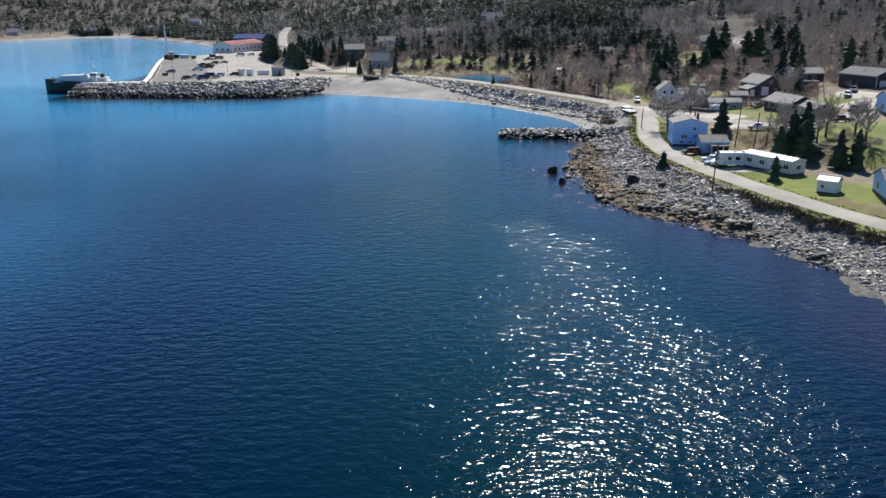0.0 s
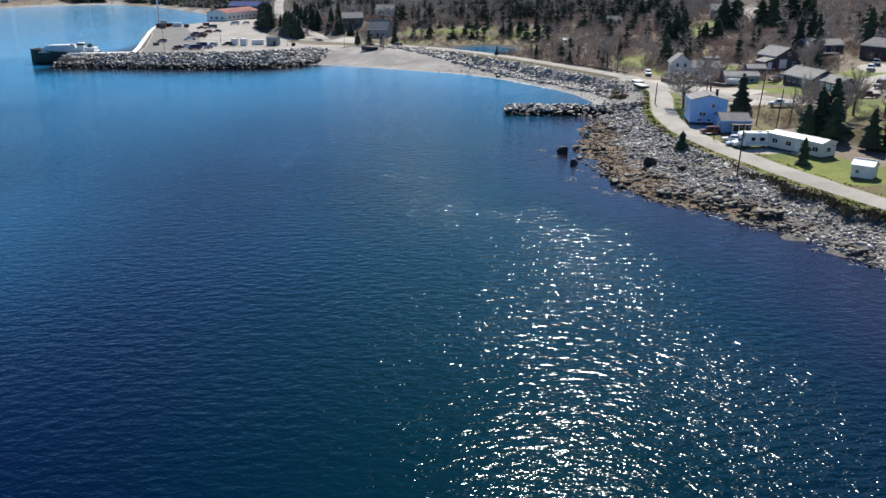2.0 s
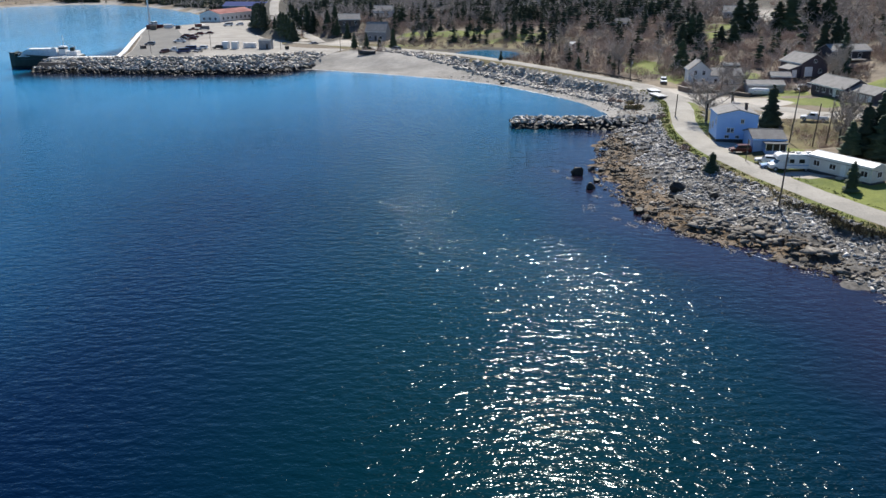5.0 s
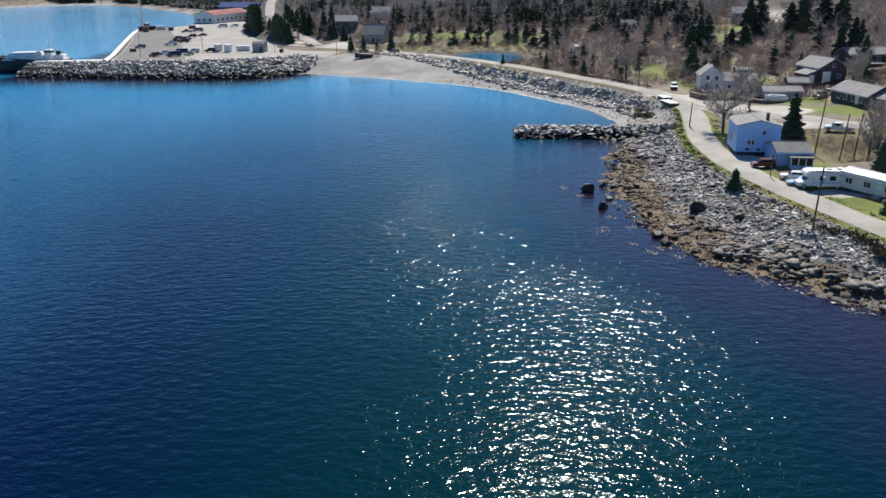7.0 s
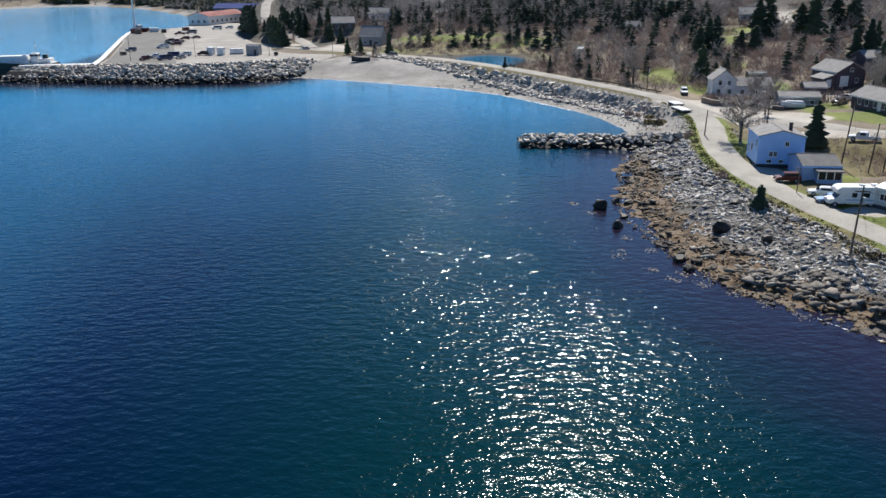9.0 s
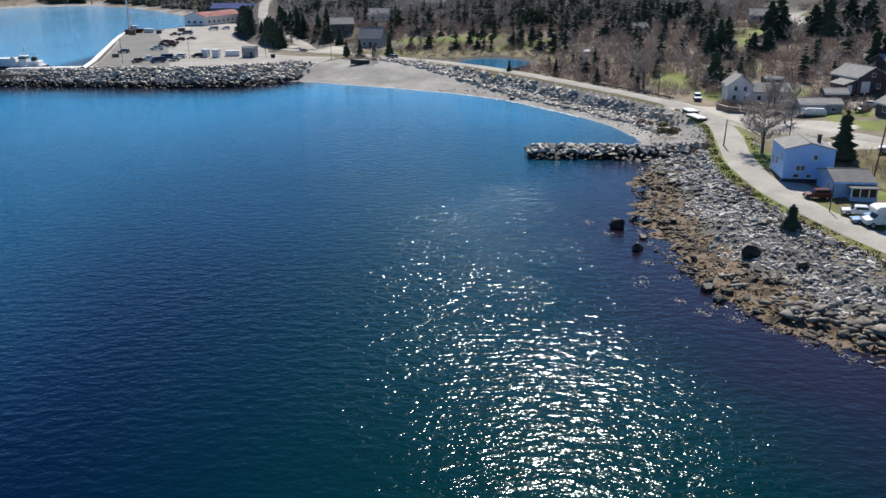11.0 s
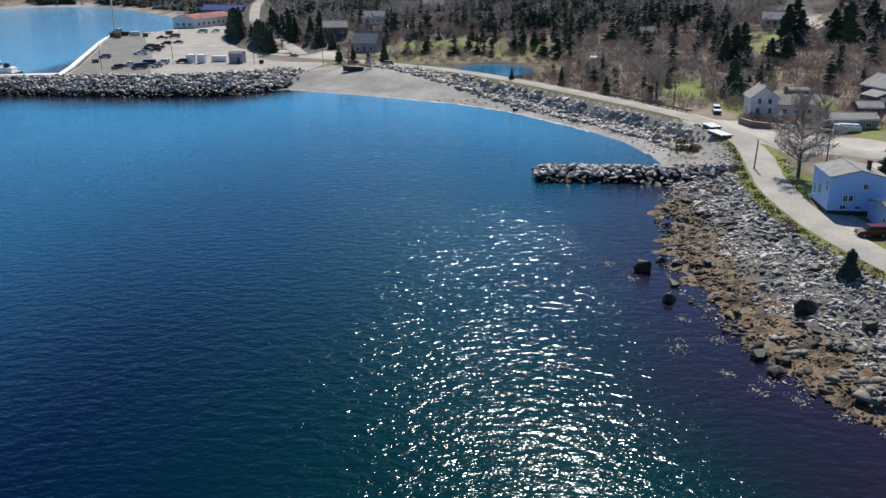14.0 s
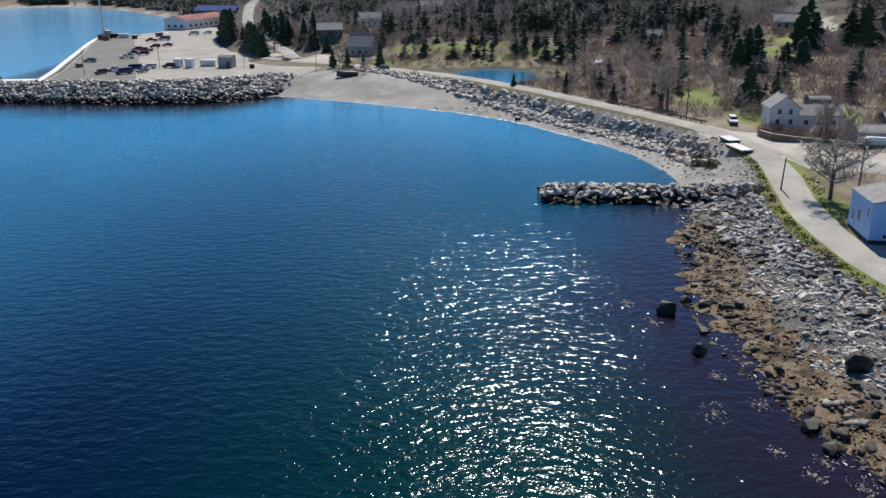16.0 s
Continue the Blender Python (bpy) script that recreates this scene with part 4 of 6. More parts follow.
def bare_arrays(seed, limbs, twigs, spread=.33, width=.012, lo=.16):
    """Unit-high leafless tree: tapered trunk, limbs and fine twigs as thin blades."""
    r = random.Random(seed)
    v, f = [], []

    def rod(p, q, a, b, sides=3):
        p, q = Vector(p), Vector(q)
        t = (q - p).to_track_quat("Z", "Y")
        n = len(v)
        for c, rad in ((p, a), (q, b)):
            for k in range(sides):
                v.append(tuple(c + t @ Vector((rad * math.cos(6.283 * k / sides), rad * math.sin(6.283 * k / sides), 0))))
        for k in range(sides):
            m = (k + 1) % sides
            f.extend([(n + k, n + m, n + sides + m), (n + k, n + sides + m, n + sides + k)])

    def blade(p, q, w):
        p, q = Vector(p), Vector(q)
        o = Vector((r.uniform(-1, 1), r.uniform(-1, 1), r.uniform(-.4, .4))).normalized() * w
        n = len(v)
        v.extend([tuple(p - o), tuple(p + o), tuple(q)])
        f.append((n, n + 1, n + 2))

    trunk = [(0, 0, -.02)]
    for i in range(4):
        trunk.append((trunk[-1][0] + r.uniform(-.025, .025), trunk[-1][1] + r.uniform(-.025, .025), (i + 1) * .2))
    for i in range(4):
        rod(trunk[i], trunk[i + 1], .022 * (1 - i * .22), .022 * (1 - (i + 1) * .22), 4)
    for i in range(limbs):
        h = r.uniform(lo, .78)
        k = min(int(h / .2), 3)
        p = Vector(trunk[k]).lerp(Vector(trunk[k + 1]), h / .2 - k)
        a = 2.4 * i + r.uniform(-.4, .4)
        L = spread * r.uniform(.7, 1.1) * (1.1 - .5 * abs(h - .45))
        m = p + Vector((math.cos(a) * L * .55, math.sin(a) * L * .55, L * r.uniform(.3, .6)))
        q = m + Vector((math.cos(a + r.uniform(-.5, .5)) * L * .5, math.sin(a + r.uniform(-.5, .5)) * L * .5, L * r.uniform(.35, .7)))
        rod(p, m, .010, .006)
        rod(m, q, .006, .002)
        for _ in range(twigs):
            b = p.lerp(m, r.uniform(.3, 1)) if r.random() < .45 else m.lerp(q, r.random())
            d = Vector((r.gauss(0, 1), r.gauss(0, 1), r.gauss(.7, .8))).normalized() * L * r.uniform(.25, .55)
            blade(b, b + d, width * r.uniform(.5, 1))
    return np.array(v), np.array(f)


def arrays_mesh(name, vf, material):
    h = Heap()
    h.add(vf[0], vf[1], (0, 0, 0), Euler((0, 0, 0)), (1, 1, 1))
    return h.mesh(name, material)


SPRUCE_FAR = [spruce_arrays(i, 11, 8) for i in range(6)]
SPRUCE_DOT = [spruce_arrays(20 + i, 5, 5, .27) for i in range(4)]
SPRUCE_NEAR = [spruce_arrays(40 + i, 34, 13, .21, .5, .62) for i in range(4)]
BARE_FAR = [bare_arrays(i, 9, 20, .34, .014) for i in range(6)]
BARE_DOT = [bare_arrays(20 + i, 2, 20, .55, .05) for i in range(4)]
BARE_NEAR = [bare_arrays(40 + i, 24, 80, .36, .0065, .26) for i in range(3)]


def brush_arrays(seed, count):
    """A thicket of thin leafless stems, about as wide as high."""
    r = random.Random(seed)
    v, f = [], []
    for _ in range(count):
        a, o = r.uniform(0, 6.283), .45 * r.random() ** .5
        p = Vector((o * math.cos(a), o * math.sin(a), 0))
        q = p + Vector((r.gauss(0, .22), r.gauss(0, .22), r.uniform(.4, 1.0)))
        w = Vector((r.uniform(-1, 1), r.uniform(-1, 1), 0)).normalized() * r.uniform(.008, .018)
        n = len(v)
        v += [tuple(p.lerp(q, .25) - w), tuple(p.lerp(q, .25) + w), tuple(q)]
        f.append((n, n + 1, n + 2))
        for _k in range(2):
            b = p.lerp(q, r.uniform(.4, .8))
            e = b + Vector((r.gauss(0, .2), r.gauss(0, .2), r.uniform(.05, .35)))
            n = len(v)
            v += [tuple(b - w * .7), tuple(b + w * .7), tuple(e)]
            f.append((n, n + 1, n + 2))
    return np.array(v), np.array(f)


BRUSH = [brush_arrays(60 + i, 34) for i in range(5)]

NEAR_CROWNS = [arrays_mesh("crown", a, SPRUCE) for a in SPRUCE_NEAR]
BARE_CROWNS = [arrays_mesh("branch_crown", a, TWIG) for a in BARE_NEAR]


def spruce(x, y, h, wide=1.0, label="dark green spruce tree", seed=0):
    t = thing("spruce_tree", pose(x, y, gz(x, y), 0, 0, seed * 77), label, "tree", "spruces by the houses")
    trunk = part("trunk", tube(bmesh.new(), (0, 0, -.2), (0, 0, h * .9), .16 + h * .008, .03, 7), BARK, t)
    c = part("crown", NEAR_CROWNS[seed % 4], None, t)
    c.matrix_basis = Matrix.Diagonal((h * wide, h * wide, h, 1))
    return t


def bare_tree(x, y, h, wide=1.0, label="leafless grey deciduous tree", seed=0):
    t = thing("bare_tree", pose(x, y, gz(x, y), 0, 0, seed * 61), label, "tree", "leafless trees")
    part("trunk", tube(bmesh.new(), (0, 0, -.2), (0, 0, h * .45), h * .035, h * .02, 8), BARK, t)
    c = part("branch_crown", BARE_CROWNS[seed % 3], None, t)
    c.matrix_basis = Matrix.Diagonal((h * wide, h * wide, h, 1))
    return t


def bush(x, y, r, h, material, label, seed=0, count=160):
    """A shrub of many small leaf sprays."""
    q = random.Random(seed)
    v, f = [], []
    for _ in range(count):
        a, e = q.uniform(0, 6.283), q.uniform(-.1, 1.4)
        rad = q.uniform(.55, 1)
        p = Vector((math.cos(a) * math.cos(e) * r * rad, math.sin(a) * math.cos(e) * r * rad, max(.02, math.sin(e) * h * rad)))
        n = len(v)
        s = r * .3
        for _k in range(3):
            v.append(tuple(p + Vector((q.uniform(-s, s), q.uniform(-s, s), q.uniform(-s, s) * .8))))
        f.append((n, n + 1, n + 2))
    ob = new("bush", arrays_mesh("bush", (np.array(v), np.array(f)), material))
    ob.matrix_world = pose(x, y, gz(x, y) - .03)
    return tagged(ob, label, "bush", "bushes along the shore")


for i, (x, y, h, w) in enumerate(((60.6, 147.2, 4.8, 1.5), (70.5, 165.5, 9.0, 1.35), (73.5, 166.8, 10.2, 1.4), (76, 155.8, 8.0, 1.35), (79.3, 155.8, 8.0, 1.35), (66, 197, 9.0, 1.35))):
    spruce(x, y, h, w, "dark green spruce on the lawn", i)
for i, (x, y, h, w) in enumerate(((67.5, 164, 7.5, 1.7), (72, 163.2, 8.2, 1.6), (109, 262, 11, 1.3), (113, 286, 12, 1.3), (118, 289, 13, 1.3), (121, 291, 12, 1.2), (135, 285, 13, 1.4), (69, 282.5, 10, 1.7), (79, 322, 10, 1.7), (83, 326, 12, 1.6), (87, 331, 12, 1.6), (96.8, 321.5, 9, 2.0), (93.2, 324, 7.5, 1.9), (122, 381, 13, 1.6), (121.8, 349, 12, 1.9), (125.5, 347, 14, 1.8), (108, 352, 14, 1.7), (112, 351, 12, 1.7), (134.8, 351, 13, 1.9), (138.5, 347, 12, 1.9), (142, 352, 13, 1.8),
                                  (39.5, 296, 4.6, 1.5), (29.5, 312, 5.5, 1.1), (15.2, 312.5, 3.6, 1.1), (-36, 358, 6.5, 1.3), (-41, 360, 6.5, 1.3), (-31, 360, 5, 1.2), (-25.5, 361, 9, 1.0))):
    spruce(x, y, h, w, "dark spruce standing by itself", i + 2)
for i, (x, y, h) in enumerate(((-112, 492, 15), (-110, 484, 15), (-107, 476, 16), (-104, 468, 16), (-101, 460, 15), (-98, 453, 15), (-96, 446, 10), (-89, 436, 8), (-86, 430, 9), (-83.5, 424, 12), (-81, 418, 13), (-78.5, 412.5, 14), (-76, 407, 13), (-73.5, 402.5, 12),
                               (-105, 479, 15), (-84, 466, 13), (-80, 458, 14), (-75, 449, 14), (-71, 441, 13), (-88, 478, 14), (-79, 468, 13), (-92, 492, 14), (-62, 428, 11), (-56, 418, 10), (-60, 440, 12), (-50, 408, 9))):
    spruce(x, y, h * .8, 1.45, "dense dark spruce beside the harbour lot", i)
spruce(43.3, 160.2, 3.6, 1.9, "small dark spruce above the stones", 1)
bare_tree(54.6, 203.5, 9.2, 1.5, "large leafless tree with spreading crown beside road", 0)
for i, (x, y, h) in enumerate(((72, 178, 7), (76, 183, 8), (80, 176, 7), (84, 181, 8), (87, 174, 7.5), (72, 168, 6), (78, 189, 6.5), (69, 231, 6), (72, 246, 6.5), (76, 246, 6), (98, 243, 8), (103, 250, 8), (50.5, 285, 9), (86, 167, 8), (69.6, 243, 5.5))):
    bare_tree(x, y, h * 1.1, .8, "slender leafless tree between the houses", i)
for i, (x, y, r, h, m) in enumerate(((43.4, 177, 1.0, .7, TWIG_RED), (43.7, 179, 1.0, .7, TWIG_RED), (46.6, 210, 1.2, .9, TWIG_RED), (44.6, 211.5, 1.1, .9, TWIG_RED), (42, 246, 1.4, 1.2, TWIG_RED), (43.4, 243.5, 1.2, 1.0, TWIG_RED), (45.5, 240, 1.6, 1.0, BUFF), (46.5, 234, 1.8, .9, BUFF), (44.5, 236, 1.5, .8, BUFF))):
    bush(x, y, r, h, m, ("russet leafless shrub above the stones" if m is TWIG_RED else "tuft of pale dry grass by the ramp"), i, 320)
rng = random.Random(5)
scrub, tufts = Heap(), Heap()
LEAF = np.array([(-.5, 0, 0), (.5, 0, 0), (.1, .1, .9)]), np.array([(0, 1, 2)])
for k in range(9000):
    u = rng.uniform(1.5, 6.4)
    i = int(u)
    w = u - i
    ax, ay, bx, by = *ROAD[i][:2], *ROAD[i + 1][:2]
    ln = math.hypot(bx - ax, by - ay)
    o = 5.2 + abs(rng.gauss(0, .7)) + .6 * math.sin(u * 9) + .4 * math.sin(u * 23)
    x, y = ax + (bx - ax) * w - (by - ay) / ln * o, ay + (by - ay) * w + (bx - ax) / ln * o
    hgt = rng.uniform(.35, 1.0) * (1.0 + .5 * math.sin(u * 17) * math.sin(u * 41))
    (scrub if rng.random() < .7 else tufts).add(*LEAF, (x, y, 2.55 - .14 * (o - 5)), Euler((rng.uniform(-.7, .7), rng.uniform(-.7, .7), rng.uniform(0, 6.28))), (.2, .2, hgt))
verge = Heap()
for k in range(8000):
    u = rng.uniform(2.0, 12.5)
    i = int(u)
    w = u - i
    ax, ay, az, bx, by, bz = *ROAD[i], *ROAD[i + 1]
    ln = math.hypot(bx - ax, by - ay)
    o = rng.choice((1, 1, -1)) * (3.0 + abs(rng.gauss(0, 1.0)))
    if (o < 0 and not 3.2 < u < 5.8 and not 8.2 < u < 10.4) or math.sin(u * 31) + math.sin(u * 13.7) + rng.gauss(0, .8) < -.4:
        continue
    x, y = ax + (bx - ax) * w - (by - ay) / ln * o, ay + (by - ay) * w + (bx - ax) / ln * o
    verge.add(*LEAF, (x, y, az + (bz - az) * w - .14 - .05 * max(0, abs(o) - 3)), Euler((rng.uniform(-1.4, 1.4), rng.uniform(-1.4, 1.4), rng.uniform(0, 6.28))), (.3, .3, rng.uniform(.12, .38)))
tagged(new("verge_grass", verge.mesh("verge_grass", TURF)), "tufted green and straw grass on the road verge", "grass", kind="stuff")
tagged(new("scrub", scrub.mesh("scrub", SCRUB)), "low dark scrub between road and stones", "scrub", kind="stuff")
tagged(new("dry_grass", tufts.mesh("dry_grass", BUFF)), "pale dry grass along the road's edge", "grass", kind="stuff")

# woods: one joined mass each of spruce, bare trees and brush
rng = random.Random(11)
CLEAR = [(95, 190, 26), (108, 232, 17), (84, 215, 22), (70, 232, 18), (66, 180, 22), (70, 150, 24), (68, 254, 12), (78, 262, 11), (122, 248, 15), (118, 275, 9), (96, 256, 10), (60, 290, 9), (107, 372, 11), (126, 375, 12), (136, 400, 16), (143, 430, 17), (150, 465, 17), (104, 354, 10), (101, 338, 9), (97, 352, 8), (84, 303, 5),
         (118, 393, 8), (129, 384, 7), (134, 396, 7), (140, 410, 8), (144, 432, 9), (150, 450, 9), (69, 386, 5), (11, 341, 19), (12, 368, 8), (-34, 395, 11), (-14, 352, 16), (-60, 395, 24), (120, 215, 20), (58, 262, 9), (-18, 397, 8), (-2, 400, 8), (11, 395, 7), (-5, 375, 9), (20, 366, 9), (-66, 412, 8), (-72, 428, 7), (-80, 447, 8), (-88, 465, 8), (-95, 482, 8), (-103, 503, 9), (-107, 520, 9), (-112, 540, 9), (-115, 556, 9), (-118, 571, 9), (-52, 428, 9), (-52, 418, 6), (-38, 460, 9), (-37, 448, 7), (-12, 498, 9), (-12, 486, 7), (-24, 518, 8), (118, 264, 8), (-152, 640, 24), (-146, 560, 26), (-152, 615, 20)]
N = 24000
px, py = np.empty(N), np.empty(N)
for i in range(N):
    if i < 5600:
        px[i], py[i] = rng.uniform(-130, 220), rng.uniform(120, 520)
    else:
        dist = 420 + 1000 * rng.random()
        ang = rng.uniform(-34, 36)
        px[i], py[i] = dist * math.sin(radians(ang)), dist * math.cos(radians(ang))
sd = shore_side(px, py)
ld, _ = seg_dist(px, py, LOT + LOT[:1])
rd, _ = seg_dist(px, py, ROAD)
ok = (ground(px, py) < 115) & (sd > np.where((px > -62) & (py < 420), 25, 10)) & ~((inside(px, py, LOT)) | (ld < 9)) & (rd > 7)
for cx, cy, cr in CLEAR:
    ok &= np.hypot(px - cx, py - cy) > cr
zz = ground(px, py)
patch = waves(px, py, 45, 9) + .5 * waves(px, py, 17, 3)
woods, bare, brush = Heap(), Heap(), Heap()
for i in np.nonzero(ok)[0]:
    x, y, d = float(px[i]), float(py[i]), float(sd[i])
    dist = math.hypot(x, y - 40)
    far = dist > 520
    if x > 55 and y < 260 and d < 75 and rng.random() < .3:
        continue
    share = (.13 if d < 75 else .46 if dist < 480 else .74) + .34 * float(patch[i]) + (.16 if x > 70 and d > 110 else 0)
    if -75 < x < 25 and 395 < y < 540:
        share *= .35
    if x > 60 and dist < 520:
        share = .55 + .4 * float(patch[i]) if x < 105 and y > 335 else .05 + (.35 if x < 100 else .2) * float(smooth(.2, .55, patch[i]))
    loc = (x, y, float(zz[i]) - .1)
    turn = Euler((rng.uniform(-.04, .04), rng.uniform(-.04, .04), rng.uniform(0, 6.28)))
    if rng.random() < share:
        h = rng.triangular(4.5, 14, 8) if d > 60 else rng.uniform(3, 8)
        w = h * rng.uniform(1.0, 1.9)
        woods.add(*rng.choice(SPRUCE_DOT if far else SPRUCE_FAR), loc, turn, (w, w, h))
    elif d < 130 and rng.random() < .66 and not far:
        h = rng.uniform(1.8, 4)
        brush.add(*rng.choice(BRUSH), loc, turn, (h, h, h))
    else:
        h = rng.uniform(4.5, 8.5) if d > 95 else rng.uniform(3.5, 7)
        bare.add(*rng.choice(BARE_DOT if far else BARE_FAR), loc, turn, (h * 1.1, h * 1.1, h))
for k in range(420):
    u = rng.uniform(0, 5)
    i = int(u)
    (ax, ay), (bx, by) = SHORE[-11 + i], SHORE[-10 + i]
    ln = math.hypot(bx - ax, by - ay)
    o = rng.uniform(14, 46)
    x, y = ax + (bx - ax) * (u - i) + (by - ay) / ln * o, ay + (by - ay) * (u - i) - (bx - ax) / ln * o
    h = rng.uniform(8, 14)
    woods.add(*rng.choice(SPRUCE_DOT), (x, y, gz(x, y)), Euler((0, 0, u * 9)), (h * 1.1, h * 1.1, h))
for k in range(110):
    x = rng.uniform(61.5, 79)
    y = 252.5 - (x - 61.5) * .55 + rng.uniform(-3.5, 2.2)
    h = rng.uniform(1.3, 3.0)
    brush.add(*rng.choice(BRUSH), (x, y, gz(x, y) - .05), Euler((0, 0, k)), (h * 1.2, h * 1.2, h))
# undergrowth on the open ground below and between the trees
ux, uy = np.array([rng.uniform(-110, 190) for _ in range(9000)]), np.array([rng.uniform(215, 470) for _ in range(9000)])
ud = shore_side(ux, uy)
uok = (ud > 25) & ~inside(ux, uy, LOT) & (seg_dist(ux, uy, LOT + LOT[:1])[0] > 8) & (seg_dist(ux, uy, ROAD)[0] > 5.5) & (seg_dist(ux, uy, HILL)[0] > 6) & (np.hypot((ux - POND[0]) / POND[2], (uy - POND[1]) / POND[3]) > 1.1)
for cx, cy, cr in CLEAR:
    if (cx, cy) not in ((12, 368), (20, 366), (-5, 375), (-14, 352), (11, 341)):
        uok &= np.hypot(ux - cx, uy - cy) > cr * .8
uz = ground(ux, uy)
for i in np.nonzero(uok)[0]:
    marsh = math.hypot((ux[i] - 2) / 50, (uy[i] - 366) / 34) < 1
    h = rng.uniform(.5, 2.2) if marsh else rng.uniform(1.2, 4.2)
    brush.add(*rng.choice(BRUSH), (float(ux[i]), float(uy[i]), float(uz[i]) - .05), Euler((0, 0, rng.uniform(0, 6.28))), (h * 1.3, h * 1.3, h))
# low brush and dry weeds in the unkept yards and on the bank below the junction
for k in range(420):
    x, y = (rng.uniform(66, 92), rng.uniform(163, 200)) if k < 330 else (rng.uniform(42.5, 49.5), rng.uniform(227, 249))
    if float(seg_dist(np.array([x]), np.array([y]), [(52, 236), (60, 231), (68, 226), (76, 214), (83, 203), (92, 201)])[0][0]) < 4 or float(seg_dist(np.array([x]), np.array([y]), ROAD)[0][0]) < 4.2 or (k < 330 and waves(x, y, 5, 3) > .35):
        continue
    h = rng.uniform(.5, 1.7) if k < 330 else rng.uniform(.25, .7)
    brush.add(*rng.choice(BRUSH), (x, y, gz(x, y) - .05), Euler((0, 0, k)), (h * 1.4, h * 1.4, h))
tagged(new("spruce_woods", woods.mesh("spruce_woods", SPRUCE_I)), "dark spruce woods on the hillside", "woods", kind="stuff")
tagged(new("bare_woods", bare.mesh("bare_woods", TWIG)), "leafless grey-brown spring woods", "woods", kind="stuff")
tagged(new("brushwood", brush.mesh("brushwood", TWIG_RED)), "russet leafless brush below the woods", "brush", kind="stuff")
# ---------------------------------------------------------------- houses
def window(parent, x, y, z, w, h, face="front", frame_mat=None):
    """A framed window standing a little proud of a wall; (x, y) its middle on that wall, z its sill."""
    m = Matrix.Translation((x, y, z)) @ Matrix.Rotation({"front": 0, "right": math.pi / 2, "back": math.pi, "left": -math.pi / 2}[face], 4, "Z")
    bm = bmesh.new()
    t = .09
    for a in ((-w / 2 - t, -t, -w / 2, h + t), (w / 2, -t, w / 2 + t, h + t), (-w / 2, -t, w / 2, 0), (-w / 2, h, w / 2, h + t), (-.025, 0, .025, h)):
        box(a[0], -.05, a[1], a[2], .03, a[3], bm=bm)
    fr = part("window", bm, frame_mat or WHITE, parent)
    fr.matrix_basis = m
    part("pane", box(-w / 2, -.02, 0, w / 2, .02, h), GLASS, fr)
    part("sill", box(-w / 2 - .12, -.1, -t - .05, w / 2 + .12, -.03, -t + .0), frame_mat or WHITE, fr)


def door(parent, x, y, z, w, h, material, face="front"):
    m = Matrix.Translation((x, y, z)) @ Matrix.Rotation({"front": 0, "right": math.pi / 2, "back": math.pi, "left": -math.pi / 2}[face], 4, "Z")
    bm = bmesh.new()
    box(-w / 2, -.05, 0, w / 2, .03, h, .02, bm)
    box(-w / 2 + .12, -.07, h * .55, w / 2 - .12, -.04, h - .15, 0, bm)
    box(-w / 2 + .12, -.07, .15, w / 2 - .12, -.04, h * .45, 0, bm)
    d = part("door", bm, material, parent)
    d.matrix_basis = m


def house(name, label, x, y, rz, w, d, h, rise, ridge, wall, roof, z=None, base=0.35, base_mat=None, over=0.3, category="house", eave=None):
    """Walls with gables, a slab roof with overhang, a foundation and fascia boards. Front is local -y."""
    z = gz(x, y) if z is None else z
    t = thing(name, pose(x, y, z, 0, 0, rz), label, category)
    a, b = (w / 2, d / 2) if ridge == "x" else (d / 2, w / 2)
    bm = bmesh.new()
    prof = [(-b, base), (b, base), (b, h), (0, h + rise), (-b, h)]
    extrude_profile(prof, -a, a, bm)
    turn = Matrix.Identity(4) if ridge == "y" else Matrix.Rotation(math.pi / 2, 4, "Z")
    bmesh.ops.transform(bm, matrix=turn, verts=bm.verts)
    part("wall", bm, wall, t)
    part("foundation", box(-w / 2 + .04, -d / 2 + .04, -.6, w / 2 - .04, d / 2 - .04, base), base_mat or CONCRETE, t)
    bm = bmesh.new()
    s = rise / b
    k, th = b + over, .16
    outline = [(-k, h - over * s), (0, h + rise), (k, h - over * s), (k, h - over * s + th), (0, h + rise + th), (-k, h - over * s + th)]
    outline = [(px_, pz_ + .02) for px_, pz_ in outline]
    extrude_profile(outline, -a - over, a + over, bm)
    bmesh.ops.transform(bm, matrix=turn, verts=bm.verts)
    r = part("roof", bm, roof, t)
    for e in (-1, 1):
        q = e * (k + .012)
        bm = box(min(q, q + e * .03), -a - over, h - over * s - .12, max(q, q + e * .03), a + over, h - over * s + .14)
        bmesh.ops.transform(bm, matrix=turn, verts=bm.verts)
        part("fascia", bm, eave or WHITE, t)
    bm = bmesh.new()
    box(-.12, -a - over, h + rise + th + .0, .12, a + over, h + rise + th + .07, 0, bm)
    bmesh.ops.transform(bm, matrix=turn, verts=bm.verts)
    part("ridge_cap", bm, roof, t)
    return t


